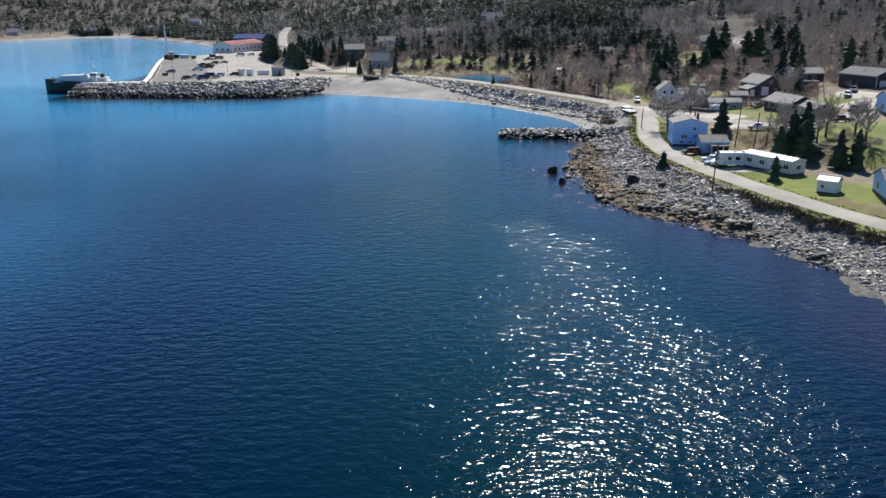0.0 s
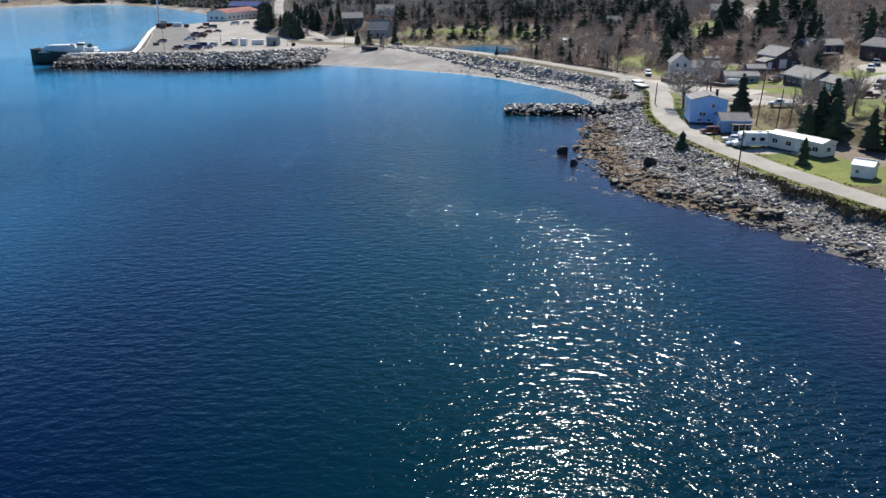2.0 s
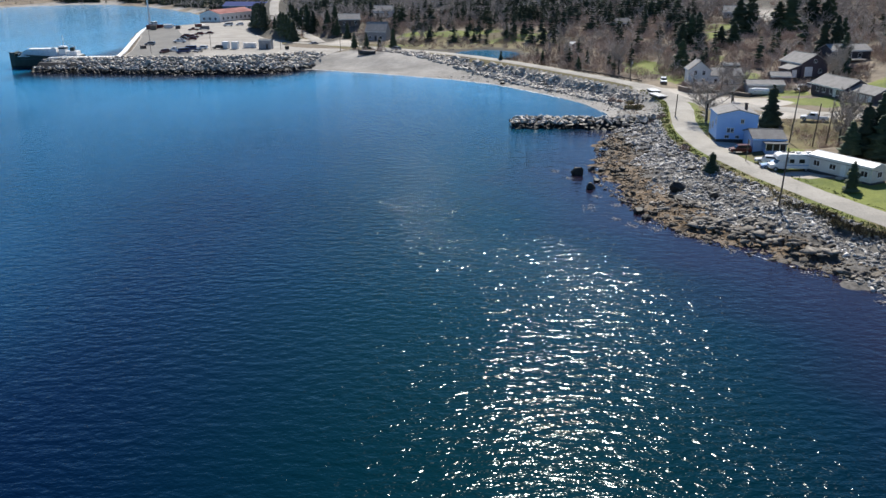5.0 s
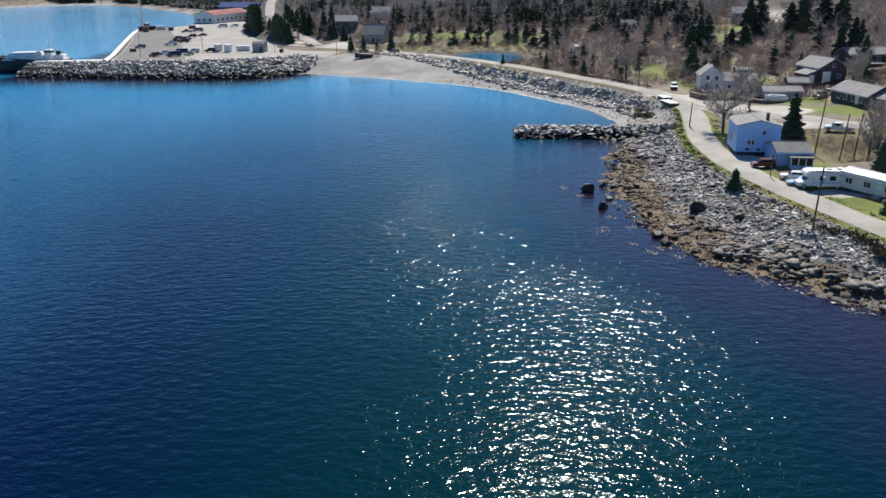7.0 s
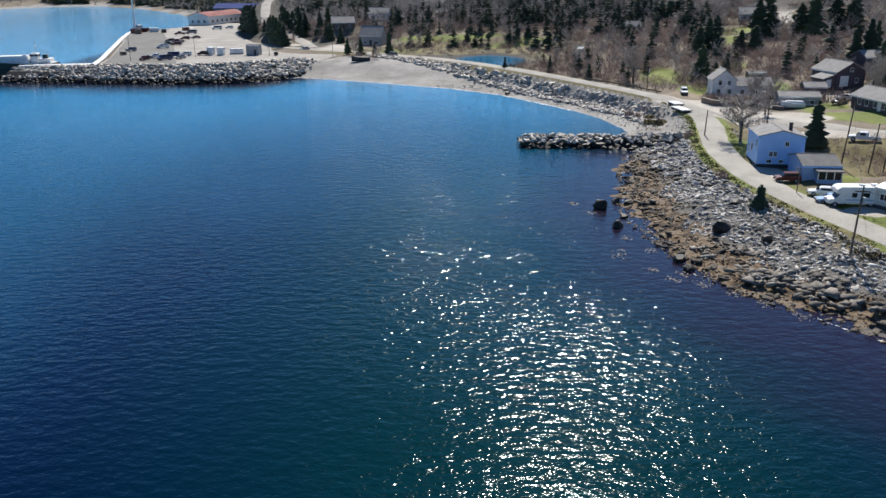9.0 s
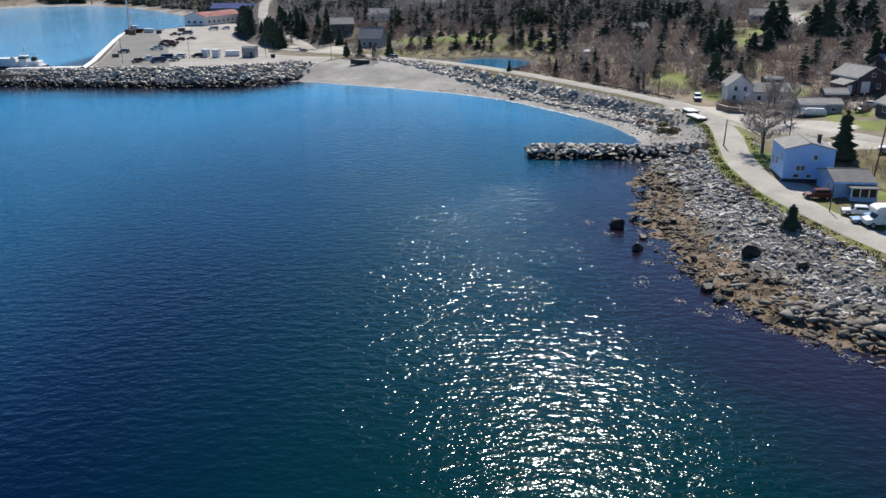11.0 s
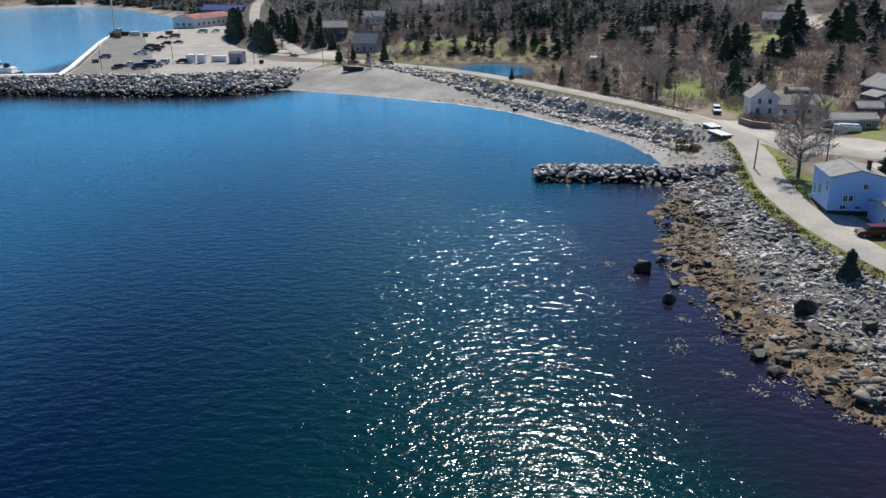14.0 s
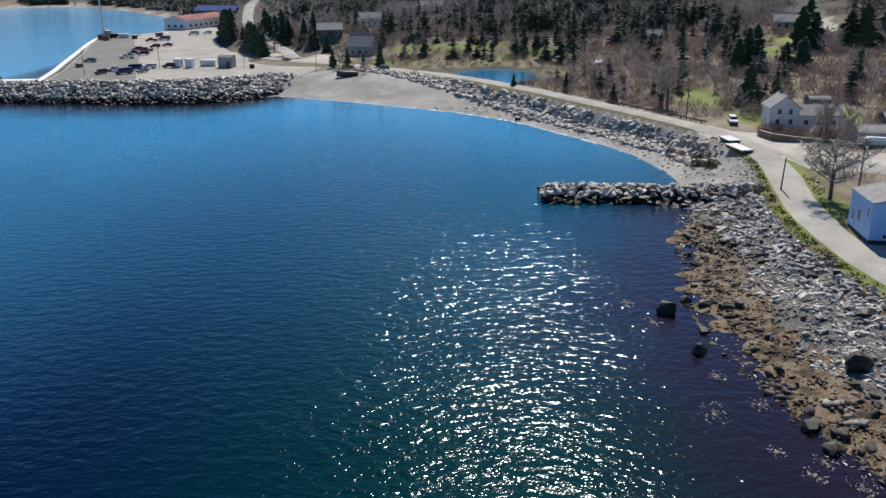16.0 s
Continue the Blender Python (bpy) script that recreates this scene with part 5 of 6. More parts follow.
# the pale blue house by the road
t = house("blue_house", "pale blue two-storey house with low grey roof", 55.1, 187.4, -6, 7.6, 7.4, 5.45, .95, "y", BLUE_SIDE, ROOF_GREY, 2.72, .75, DARK, .12, eave=BLUE_SIDE)
for x_, z_, w_, h_ in ((.9, 3.9, .55, .7), (-1.55, 2.1, .5, .8), (-.85, 2.1, .5, .8), (-1.75, 1.0, .7, .5), (.2, 1.0, .6, .45)):
    window(t, x_, -3.7, z_, w_, h_)
for y_, z_, w_, h_ in ((-2.6, 3.5, .5, 1.2), (2.2, 1.7, .6, 1.5), (.2, 2.3, .9, 1.3)):
    window(t, -3.8, y_, z_, w_, h_, "left")
ch = part("chimney", box(1.65, -1.3, 5.6, 2.15, -.8, 7.3, .03), BRICK, t, "dark brick chimney")
part("cap", box(1.58, -1.37, 7.3, 2.22, -.73, 7.42), BRICK, ch)
part("step", box(2.2, -4.9, -.1, 3.7, -3.72, 1.05, .03), WHITE, t, "white wooden entrance porch")

t = house("garage", "low grey-blue garage with grey roof and porch", 57.7, 177.2, -6, 5.6, 8.0, 2.75, 1.0, "x", BLUE_SIDE2, ROOF_DARK, 2.85, .3, DARK, .25, "garage", eave=BLUE_SIDE)
porch = part("porch", box(-1.0, -5.7, .0, 2.7, -4.02, 1.0, .03), BLUE_SIDE2, t, "screened porch with dark openings")
part("porch_roof", extrude_profile([(-1.2, 2.25), (2.9, 2.25), (2.9, 2.4), (-1.2, 2.4)], -6.0, -4.02), ROOF_DARK, porch)
for x_ in (-.9, .3, 1.5, 2.6):
    part("post", box(x_ - .07, -5.66, 1.0, x_ + .07, -5.52, 2.24), WHITE, porch)
part("screen", box(-.9, -5.5, 1.0, 2.55, -5.46, 2.2), GLASS, porch)
window(t, -2.8, -1.5, 1.2, .8, .8, "left")

# mobile home
t = house("mobile_home", "long cream mobile home with white bowed roof", 63.1, 154.9, -60.5, 11.4, 3.7, 2.75, .42, "x", CREAM_SIDE, ROOF_METAL, 3.2, .45, DARK, .1, "mobile home")
for x_ in (-4.2, -1.2, 2.2, 4.4):
    window(t, x_, -1.85, 1.25, 1.1, .8)
door(t, .7, -1.85, .45, .9, 2.0, WHITE)
window(t, 5.7, 0, 1.2, 1.0, .8, "right")
part("step", box(.2, -2.8, -.1, 1.3, -1.9, .4, .02), WOOD, t)

t = house("garden_shed", "small white garden shed on the lawn", 66.1, 136.9, -40, 3.2, 2.8, 2.1, .7, "x", WHITE_SIDE, ROOF_METAL, None, .2, DARK, .15, "shed")
window(t, -.7, -1.4, .9, .5, .5)
door(t, .7, -1.4, .2, .8, 1.7, WHITE)
t = house("bungalow", "light blue bungalow beyond the lawn", 76.5, 130.5, -12, 9.5, 8, 2.9, 1.6, "x", BLUE_SIDE, ROOF_GREY, None, .4, DARK, .3)
window(t, -4.75, 1, 1.0, 1.2, 1.1, "left")
window(t, -2.5, -4, 1.0, 1.3, 1.1)
window(t, 2.0, -4, 1.0, 1.3, 1.1)

# white gabled house with its long wing
t = house("white_house", "old white gabled house behind bare shrubs", 67.2, 257.6, -6, 5.8, 6.5, 4.6, 2.3, "y", WHITE_SIDE, ROOF_GREY, 3.7, .4)
for x_, z_ in ((-1.3, 1.2), (1.3, 1.2), (-1.1, 3.3), (1.1, 3.3)):
    window(t, x_, -3.25, z_, .7, 1.1)
window(t, -2.9, 0, 1.2, .7, 1.1, "left")
wing = part("wing", extrude_profile([(-3.2, 0), (3.2, 0), (3.2, 3.0), (0, 4.6), (-3.2, 3.0)], 0, 9), WHITE_SIDE, t, "low white rear wing")
wing.matrix_basis = pose(11.9, .6, .05, 0, 0, 90)
wr = part("wing_roof", extrude_profile([(-3.5, 2.85), (0, 4.6), (3.5, 2.85), (3.5, 3.0), (0, 4.78), (-3.5, 3.0)], 0, 9.3), ROOF_GREY, t)
wr.matrix_basis = pose(12.2, .6, .08, 0, 0, 90)
for x_ in (4.6, 7.2, 10):
    window(t, x_, -2.6, 1.1, .8, 1.0)
part("chimney", box(-.2, 1, 6.2, .35, 1.55, 7.5, .02), BRICK, t)
t = house("store_shed", "flat brown shingled store shed", 79.6, 269, -8, 4.6, 4.2, 3.0, .25, "x", BROWN_SIDE, ROOF_DARK, None, .15, DARK, .1, "shed")
door(t, -.8, -2.1, .15, 1.2, 2.0, WOOD)

t = house("boat_shed", "low grey boat shed with open front", 80, 241.5, -8, 9, 5, 2.5, .8, "x", GREY_SIDE, ROOF_GREY, None, .15, DARK, .25, "shed")
window(t, 2.8, -2.5, .9, .9, .8)
t = house("tool_shed", "dark shed with pale worn roof", 86, 247.5, -8, 5.0, 4.6, 2.9, .9, "x", PLUM_SIDE, ROOF_GREY, None, .15, DARK, .2, "shed")
t = house("barn", "dark plum barn with steep grey roof", 97.2, 260, 14, 8.2, 9.5, 3.9, 2.2, "y", PLUM_SIDE, ROOF_GREY, None, .3, DARK, .4, "barn")
door(t, -1.8, -4.75, .3, 2.4, 2.6, WHITE)
window(t, 1.8, -4.75, 1.2, .9, 1.0)
window(t, 0, -4.75, 4.0, .8, .8)
lean = part("lean_to", extrude_profile([(-4.0, 0), (-7.4, 0), (-7.4, 2.3), (-4.0, 3.3)], -4.4, .5), PLUM_SIDE, t, "lean-to with pale door")
part("roof", extrude_profile([(-4.05, 3.32), (-7.8, 2.22), (-7.8, 2.36), (-4.05, 3.5)], -4.7, .7), ROOF_GREY, lean)
part("door", box(-6.6, -4.46, .1, -5.2, -4.41, 2.1), WHITE, lean)
t = house("plum_bungalow", "dark plum bungalow with white-framed windows", 93.6, 227.6, 12, 7.4, 12.5, 2.6, 1.9, "y", PLUM_SIDE, ROOF_GREY, 5.2, .3, DARK, .4)
for y_ in (-4, -1.5, 1.2, 3.6):
    window(t, -3.7, y_, .9, 1.0, 1.3, "left")
door(t, -3.7, -2.8, .3, 1.0, 2.1, WHITE, "left")
wing = part("wing", extrude_profile([(-2.3, -.4), (3.3, -.4), (3.3, 2.4), (.5, 3.7), (-2.3, 2.4)], -15, -6), PLUM_SIDE, t, "front wing with gable")
part("roof", extrude_profile([(-2.7, 2.24), (.5, 3.72), (3.7, 2.24), (3.7, 2.4), (.5, 3.9), (-2.7, 2.4)], -15.4, -5), ROOF_GREY, wing)
window(wing, .5, -15, .9, 1.3, 1.3)
for y_ in (-13.2, -10.8, -8.4):
    door(wing, -2.3, y_, 0, 1.9, 2.0, WHITE, "left")
t = house("hill_house", "charcoal house with grey roof among trees", 118, 282, 8, 12.5, 7, 3.0, 1.5, "x", DARK_SIDE, ROOF_GREY, None, .3, DARK, .3)
for x_ in (-3.5, -.5, 2.8):
    window(t, x_, -3.5, 1.0, 1.1, 1.2)
part("deck", box(-5, -7, .5, 3, -3.55, .75, .02), WOOD, t)
t = house("workshop", "large charcoal workshop with white trim", 131, 261, 24, 10.5, 14, 4.3, 1.9, "y", DARK_SIDE, ROOF_DARK, 8.0, .2, DARK, .3, "garage")
door(t, -2.4, -7, .2, 3.0, 2.6, WHITE)
door(t, 2.2, -7, .2, 2.6, 2.5, DARK)
part("corner_board", box(5.16, -7.04, .2, 5.32, -6.9, 4.3), WHITE, t)
part("corner_board", box(-5.32, -7.04, .2, -5.16, -6.9, 4.3), WHITE, t)
t = house("side_house", "light blue house beside the upper lawn", 114, 207, -8, 10, 9, 3.6, 2, "x", BLUE_SIDE, ROOF_GREY, None, .5, DARK, .3)
window(t, -5, 0, 1.2, 1.0, 1.2, "left")
window(t, -2, -4.5, 1.2, 1.0, 1.2)
# houses half hidden in the woods
for nm, lb, x_, y_, rz_, w_, d_, h_, rise_, wm, rm in (
        ("cottage", "ochre cottage in a hillside clearing", 70, 388, 10, 6, 6, 2.6, 1.8, WOOD, ROOF_DARK),
        ("grey_cottage", "grey-roofed cottage among the spruces", 120, 396, -15, 9, 8, 3, 2.4, GREY_SIDE, ROOF_GREY),
        ("gabled_house", "grey shingled house with steep roof near beach", -35, 397, -10, 9, 8.5, 4.2, 3.6, GREY_SIDE, ROOF_GREY),
        ("roadside_house", "brown house with pale roof beyond spruces", -52, 430, 12, 10, 8, 3.2, 2.4, BROWN_SIDE, ROOF_GREY),
        ("hillside_house", "white house on the wooded slope", -38, 462, -8, 10, 8, 3.5, 2.5, WHITE_SIDE, ROOF_GREY),
        ("upper_house", "pale house high among bare trees", -12, 500, 8, 11, 8, 3.5, 2.5, CREAM_SIDE, ROOF_GREY),
        ("village_house", "blue-white house on the upper street", -24, 520, 0, 10, 8, 4, 2.4, BLUE_SIDE, ROOF_DARK),
        ("far_cottage", "white cottage on the far shore", -330, 905, 20, 12, 9, 4, 3, WHITE_SIDE, ROOF_GREY),
        ("shore_house", "grey house on the far shore", -392, 893, 10, 12, 9, 4, 3, GREY_SIDE, ROOF_GREY),
        ("field_house", "cream house above the far shore", -452, 850, 0, 12, 9, 4, 3, CREAM_SIDE, ROOF_GREY),
        ("point_house", "white house near the far beach", -300, 960, 0, 13, 9, 5, 3, WHITE_SIDE, ROOF_GREY),
        ("ridge_house", "pale house on the ridge above woods", 25, 590, 0, 14, 10, 6, 4, WHITE_SIDE, ROOF_GREY)):
    t = house(nm, lb, x_, y_, rz_, w_, d_, h_, rise_, "x", wm, rm)
    for k in (-.28, .28):
        window(t, k * w_, -d_ / 2, 1.0, 1.0, 1.2)
    door(t, 0, -d_ / 2, .35, 1.0, 2.0, DARK)
t = house("hut", "tiny white hut in the brush", 44, 345.5, 0, 2.4, 2, 2.2, .6, "x", WHITE_SIDE, ROOF_METAL, category="hut", over=.1)
door(t, 0, -1, .3, .8, 1.7, DARK)

# harbour buildings
t = house("fish_plant", "long pale harbour building with red roof", -146, 560, -17, 14, 40, 5, 2.2, "y", WHITE_SIDE, ROOF_RED, 3.3, .3, DARK, .4, "building")
for y_ in (-16, -11, -6, -1, 4, 9, 14):
    window(t, 7, y_, 1.5, 1.8, 1.4, "right")
for x_ in (-4, 0, 4):
    window(t, x_, -20, 1.4, 1.4, 1.4)
t = house("blue_shed", "dark blue harbour shed with blue roof", -152, 640, -10, 34, 14, 5, 2.6, "x", NAVY, ROOF_BLUE, None, .3, DARK, .4, "building")
door(t, 0, -7, .3, 4, 4, WHITE)
t = house("kiosk", "weathered grey box hut on the harbour lot", -78.7, 369.5, -6, 5.0, 3.6, 3.6, .3, "x", GREY_SIDE, ROOF_DARK, 3.42, .1, DARK, .1, "hut")
door(t, 1, -1.8, .1, 1, 2, DARK)


# ---------------------------------------------------------------- vehicles
def wheel(parent, x, y, r=.33, w=.22):
    bm = bmesh.new()
    tube(bm, (x, y - w / 2, r), (x, y + w / 2, r), r, r, 12)
    o = part("wheel", bm, BLACK, parent)
    bm = bmesh.new()
    s = -1 if y < 0 else 1
    tube(bm, (x, y + s * w * .4, r), (x, y + s * (w / 2 + .015), r), r * .58, r * .5, 10)
    part("rim", bm, STEEL, o)


def vehicle(name, label, x, y, rz, body, kind="sedan", z=None, category="car", group="parked vehicles"):
    """A car, van or pickup from side outlines; nose towards local -x."""
    z = (gz(x, y) + .02) if z is None else z
    t = thing(name, pose(x, y, z, 0, 0, rz), label, category, group)
    L, W = (4.5, 1.75) if kind in ("sedan", "suv") else (5.4, 1.9)
    a = L / 2
    low = {"sedan": [(-a, .35), (-a + .1, .72), (-a + 1.2, .86), (a - .7, .9), (a, .8), (a, .35)],
           "suv": [(-a, .38), (-a + .08, .85), (-a + 1.1, 1.0), (a - .1, 1.05), (a, .9), (a, .38)],
           "pickup": [(-a, .45), (-a + .08, .95), (-a + 1.3, 1.08), (a, 1.08), (a, .45)],
           "van": [(-a, .4), (-a + .06, 1.0), (-a + .7, 1.15), (a, 1.2), (a, .4)]}[kind]
    top = {"sedan": [(-a + 1.15, .86), (-a + 1.75, 1.36), (a - 1.35, 1.4), (a - .6, .9)],
           "suv": [(-a + 1.05, 1.0), (-a + 1.6, 1.6), (a - .4, 1.64), (a - .05, 1.05)],
           "pickup": [(-a + 1.25, 1.08), (-a + 1.8, 1.72), (-a + 3.2, 1.74), (-a + 3.35, 1.08)],
           "van": [(-a + .65, 1.15), (-a + 1.2, 2.0), (a - .1, 2.05), (a - .02, 1.2)]}[kind]
    bm = extrude_profile(low, -W / 2, W / 2)
    bmesh.ops.bevel(bm, geom=list(bm.edges), offset=.06, segments=2, affect="EDGES")
    b = part("body", bm, body, t)
    part("roof", extrude_profile([(p + (.05 if i < 2 else -.05), q - (.0 if i in (0, 3) else .0)) for i, (p, q) in enumerate(top)], -W / 2 + .06, W / 2 - .06, taper=(top[0][1] + .1, .14)), body, t)
    g = [(p, q) for p, q in top]
    lo, hi = g[0][1] + .06, max(q for _, q in g) - .12
    x0, x1 = g[0][0] + .5, g[3][0] - .42
    for s in (-1, 1):
        yy = s * (W / 2 - .115)
        gl_ = part("side_window", box(x0 + .12, yy - .035, lo + .06, x1 - .1, yy + .035, hi), GLASS, t)
    part("windscreen", extrude_profile([(g[0][0] + .02, g[0][1] + .05), (g[1][0] - .02, g[1][1] - .08), (g[1][0] + .06, g[1][1] - .08), (g[0][0] + .1, g[0][1] + .05)], -W / 2 + .2, W / 2 - .2), GLASS, t)
    part("rear_window", extrude_profile([(g[3][0] - .1, g[3][1] + .08), (g[2][0] - .05, g[2][1] - .08), (g[2][0] + .03, g[2][1] - .08), (g[3][0] + .01, g[3][1] + .08)], -W / 2 + .2, W / 2 - .2), GLASS, t)
    part("bumper", box(-a - .05, -W / 2 + .05, .36, -a + .1, W / 2 - .05, .58, .03), DARK, t)
    part("bumper", box(a - .1, -W / 2 + .05, .36, a + .05, W / 2 - .05, .58, .03), DARK, t)
    for s in (-1, 1):
        part("headlight", box(-a - .02, s * W * .36 - .14, .62, -a + .12, s * W * .36 + .14, .76, .02), WHITE, t)
        part("tail_light", box(a - .08, s * W * .4 - .1, .68, a + .03, s * W * .4 + .1, .88, .02), RED, t)
    if kind == "pickup":
        part("bed", box(-a + 3.5, -W / 2 + .12, .95, a - .1, W / 2 - .12, 1.09), DARK, t)
    r = .33 if kind in ("sedan", "suv") else .4
    for px_ in (-a + .85, a - .95):
        for s in (-1, 1):
            wheel(t, px_, s * (W / 2 - .1), r)
    return t


vehicle("red_suv", "red hatchback car parked beside the garage", 52.5, 174.2, -4, RED, "suv").scale = (.86, .95, .95)
vehicle("white_sedan", "white sedan parked on the grass", 54.6, 165.6, -20, CARWHITE, "sedan")
vehicle("blue_sedan", "light blue sedan beside the motorhome", 54.2, 161.8, -8, CARBLUE, "sedan")
vehicle("white_pickup", "white pickup truck on the gravel yard", 75, 197, -25, CARWHITE, "pickup")
vehicle("white_hatchback", "white car parked at the junction", 59.3, 263, 80, CARWHITE, "suv")
vehicle("black_sedan", "black sedan parked by the side road", 88.5, 238, 35, CARBLACK, "sedan")
vehicle("pale_pickup", "white car in the bungalow's yard", 91.5, 242, -30, CARWHITE, "sedan")
vehicle("maroon_pickup", "maroon pickup at the bend of the drive", 96.5, 201.5, 10, MAROON, "pickup")
vehicle("grey_van", "grey van on the upper drive", 105.5, 213, 30, CARGREY, "van")
vehicle("blue_pickup", "grey-blue pickup before the workshop", 120.5, 248.5, 60, CARGREY, "pickup")
vehicle("white_hatch", "white hatchback before the workshop", 115.5, 241, 60, CARWHITE, "suv")
vehicle("red_sedan", "dark red car below the charcoal house", 112, 262, 10, MAROON, "sedan")
for i, (x, y, rz, m, k, n_, lb) in enumerate((
        (-113, 359, 5, CARWHITE, "pickup", "harbour_pickup", "white pickup on the harbour lot"), (-107.5, 352, 40, NAVY, "van", "harbour_van", "dark blue van on the harbour lot"),
        (-108, 362, 15, NAVY, "van", "harbour_van", "dark blue van on the harbour lot"), (-115, 352, 70, MAROON, "suv", "harbour_car", "dark car beside the vans"), (-103, 356, 70, CARGREY, "sedan", "harbour_car", "grey car on the harbour lot"), (-98.5, 369, 0, CARBLACK, "suv", "harbour_car", "black car by the white boxes"),
        (-104.5, 367, 0, CARWHITE, "suv", "harbour_car", "pale car by the white boxes"), (-124, 398, 10, CARWHITE, "pickup", "harbour_pickup", "white pickup in a row of cars"), (-126, 405, 10, CARGREY, "sedan", "harbour_car", "grey car in a row"), (-122.5, 411, 10, RED, "suv", "harbour_car", "red car in a row"),
        (-128, 415, 10, CARBLACK, "sedan", "harbour_car", "black car in a row"), (-126, 424, 10, RED, "pickup", "harbour_pickup", "red pickup in a row of cars"), (-131, 428, 10, MAROON, "suv", "harbour_car", "maroon car in a row"), (-133, 386, 10, CARGREY, "suv", "harbour_car", "grey car near the quay"),
        (-128, 440, 10, RED, "suv", "harbour_car", "red car near the basin"), (-125, 447, 10, MAROON, "sedan", "harbour_car", "maroon car near the basin"), (-140, 470, 10, RED, "pickup", "harbour_pickup", "red pickup near the basin"), (-136, 476, 10, CARGREY, "van", "harbour_van", "grey van near the basin"), (-131, 505, 15, CARWHITE, "van", "harbour_van", "white van before the red-roofed building"), (-126, 511, 15, CARWHITE, "suv", "harbour_car", "white car before the red-roofed building"), (-62, 386, 50, CARGREY, "sedan", "harbour_car", "grey car at the harbour entrance"), (-24, 353, -40, CARGREY, "suv", "harbour_car", "tan car stopped on the causeway"))):
    vehicle(n_, lb, x, y, rz, m, k, 3.48 if x < -60 and y < 520 else None)

# motorhome
t = thing("motorhome", pose(56.6, 160.2, gz(56.6, 159.6), 0, 0, -3), "white motorhome with dark windows and blue stripes", "motorhome")
bm = extrude_profile([(-1.7, .55), (3.4, .55), (3.4, 2.95), (-2.4, 2.95), (-2.95, 2.6), (-2.9, 2.0), (-1.7, 1.9)], -1.2, 1.2)
bmesh.ops.bevel(bm, geom=list(bm.edges), offset=.08, segments=2, affect="EDGES")
part("body", bm, WHITE, t)
bm = extrude_profile([(-3.9, .5), (-3.85, 1.1), (-2.9, 1.25), (-2.4, 1.9), (-1.7, 1.9), (-1.7, .5)], -1.0, 1.0)
bmesh.ops.bevel(bm, geom=list(bm.edges), offset=.06, segments=2, affect="EDGES")
part("cab", bm, WHITE, t)
part("windscreen", extrude_profile([(-2.88, 1.3), (-2.46, 1.86), (-2.38, 1.86), (-2.78, 1.3)], -.9, .9), GLASS, t)
for x0, x1 in ((-.9, -.2), (.6, 1.5), (2.2, 3.0)):
    part("side_window", box(x0, -1.235, 1.5, x1, -1.2, 2.15), GLASS, t)
part("stripe", box(-1.6, -1.23, 1.05, 3.3, -1.2, 1.22), CARBLUE, t)
part("roof_vent", box(.4, -.35, 2.95, 1.1, .35, 3.15, .04), WHITE, t)
part("air_conditioner", box(2.0, -.4, 2.95, 2.9, .4, 3.22, .05), WHITE, t)
for px_ in (-3.0, 1.9):
    for s in (-1, 1):
        wheel(t, px_, s * .98, .4)

# ---------------------------------------------------------------- boats
def hull_mesh(L, W, H, sheer=.35):
    bm = bmesh.new()
    rows = []
    n = 12
    for i in range(n + 1):
        u = i / n
        x = -L / 2 + L * u
        half = W / 2 * min(1, (u * 2.6) ** .6 if u < .4 else 1)
        top = H + sheer * (1 - u) ** 2 * 2
        rows.append([bm.verts.new((x + (.0 if u else .0), s * half * k + 0, z)) for s, k, z in ((-1, 1, top), (-1, .86, H * .35), (-1, .25, 0), (1, .25, 0), (1, .86, H * .35), (1, 1, top))])
    for r0, r1 in zip(rows, rows[1:]):
        for k in range(5):
            bm.faces.new((r0[k], r0[k + 1], r1[k + 1], r1[k]))
        bm.faces.new((r0[5], r0[0], r1[0], r1[5]))
    bm.faces.new(rows[-1])
    bm.faces.new(rows[0][::-1])
    bmesh.ops.remove_doubles(bm, verts=bm.verts, dist=.001)
    bmesh.ops.recalc_face_normals(bm, faces=bm.faces)
    return bm


t = thing("ferry", pose(-153.5, 334.8, -.9, 0, 0, 8), "dark green ferry with white deck house at breakwater", "ship")
part("hull", hull_mesh(26, 7.5, 5.2, .75), HULL, t)
part("rubbing_strake", box(-8, -3.82, 4.3, 12.9, -3.72, 4.6), DARK, t)
part("deck", box(-9.0, -3.3, 5.3, 12.5, 3.3, 5.5), CONC_LIGHT, t)
part("bulwark", box(-10.6, -3.0, 5.4, -10.2, 3.0, 6.9, .05), HULL, t)
part("windlass", box(-9.6, -1.0, 5.5, -8.2, 1.0, 6.7, .1), DARK, t)
part("deck_house", extrude_profile([(-8.2, 5.5), (5.0, 5.5), (4.4, 8.0), (-5.6, 7.9), (-7.2, 7.0)], -3.0, 3.0, taper=(7.5, .8)), CONC_LIGHT, t, "white covered car deck")
part("wheel_house", box(5.2, -1.7, 5.5, 7.6, 1.7, 8.7, .12), WHITE, t)
part("engine_casing", box(8.0, -2.4, 5.5, 11.8, 2.4, 6.9, .15), CONC_LIGHT, t)
part("life_raft", tube(bmesh.new(), (3.0, -2.2, 8.2), (4.2, -2.2, 8.2), .35, .35, 10), WHITE, t)
part("window_band", box(5.15, -1.73, 7.7, 7.65, 1.73, 8.3), GLASS, t)
part("funnel", box(9.0, -.9, 5.5, 10.4, .9, 8.2, .15), HULL, t)
part("mast", tube(bmesh.new(), (6.8, 0, 8.8), (6.8, 0, 12.6), .16, .08), WHITE, t)
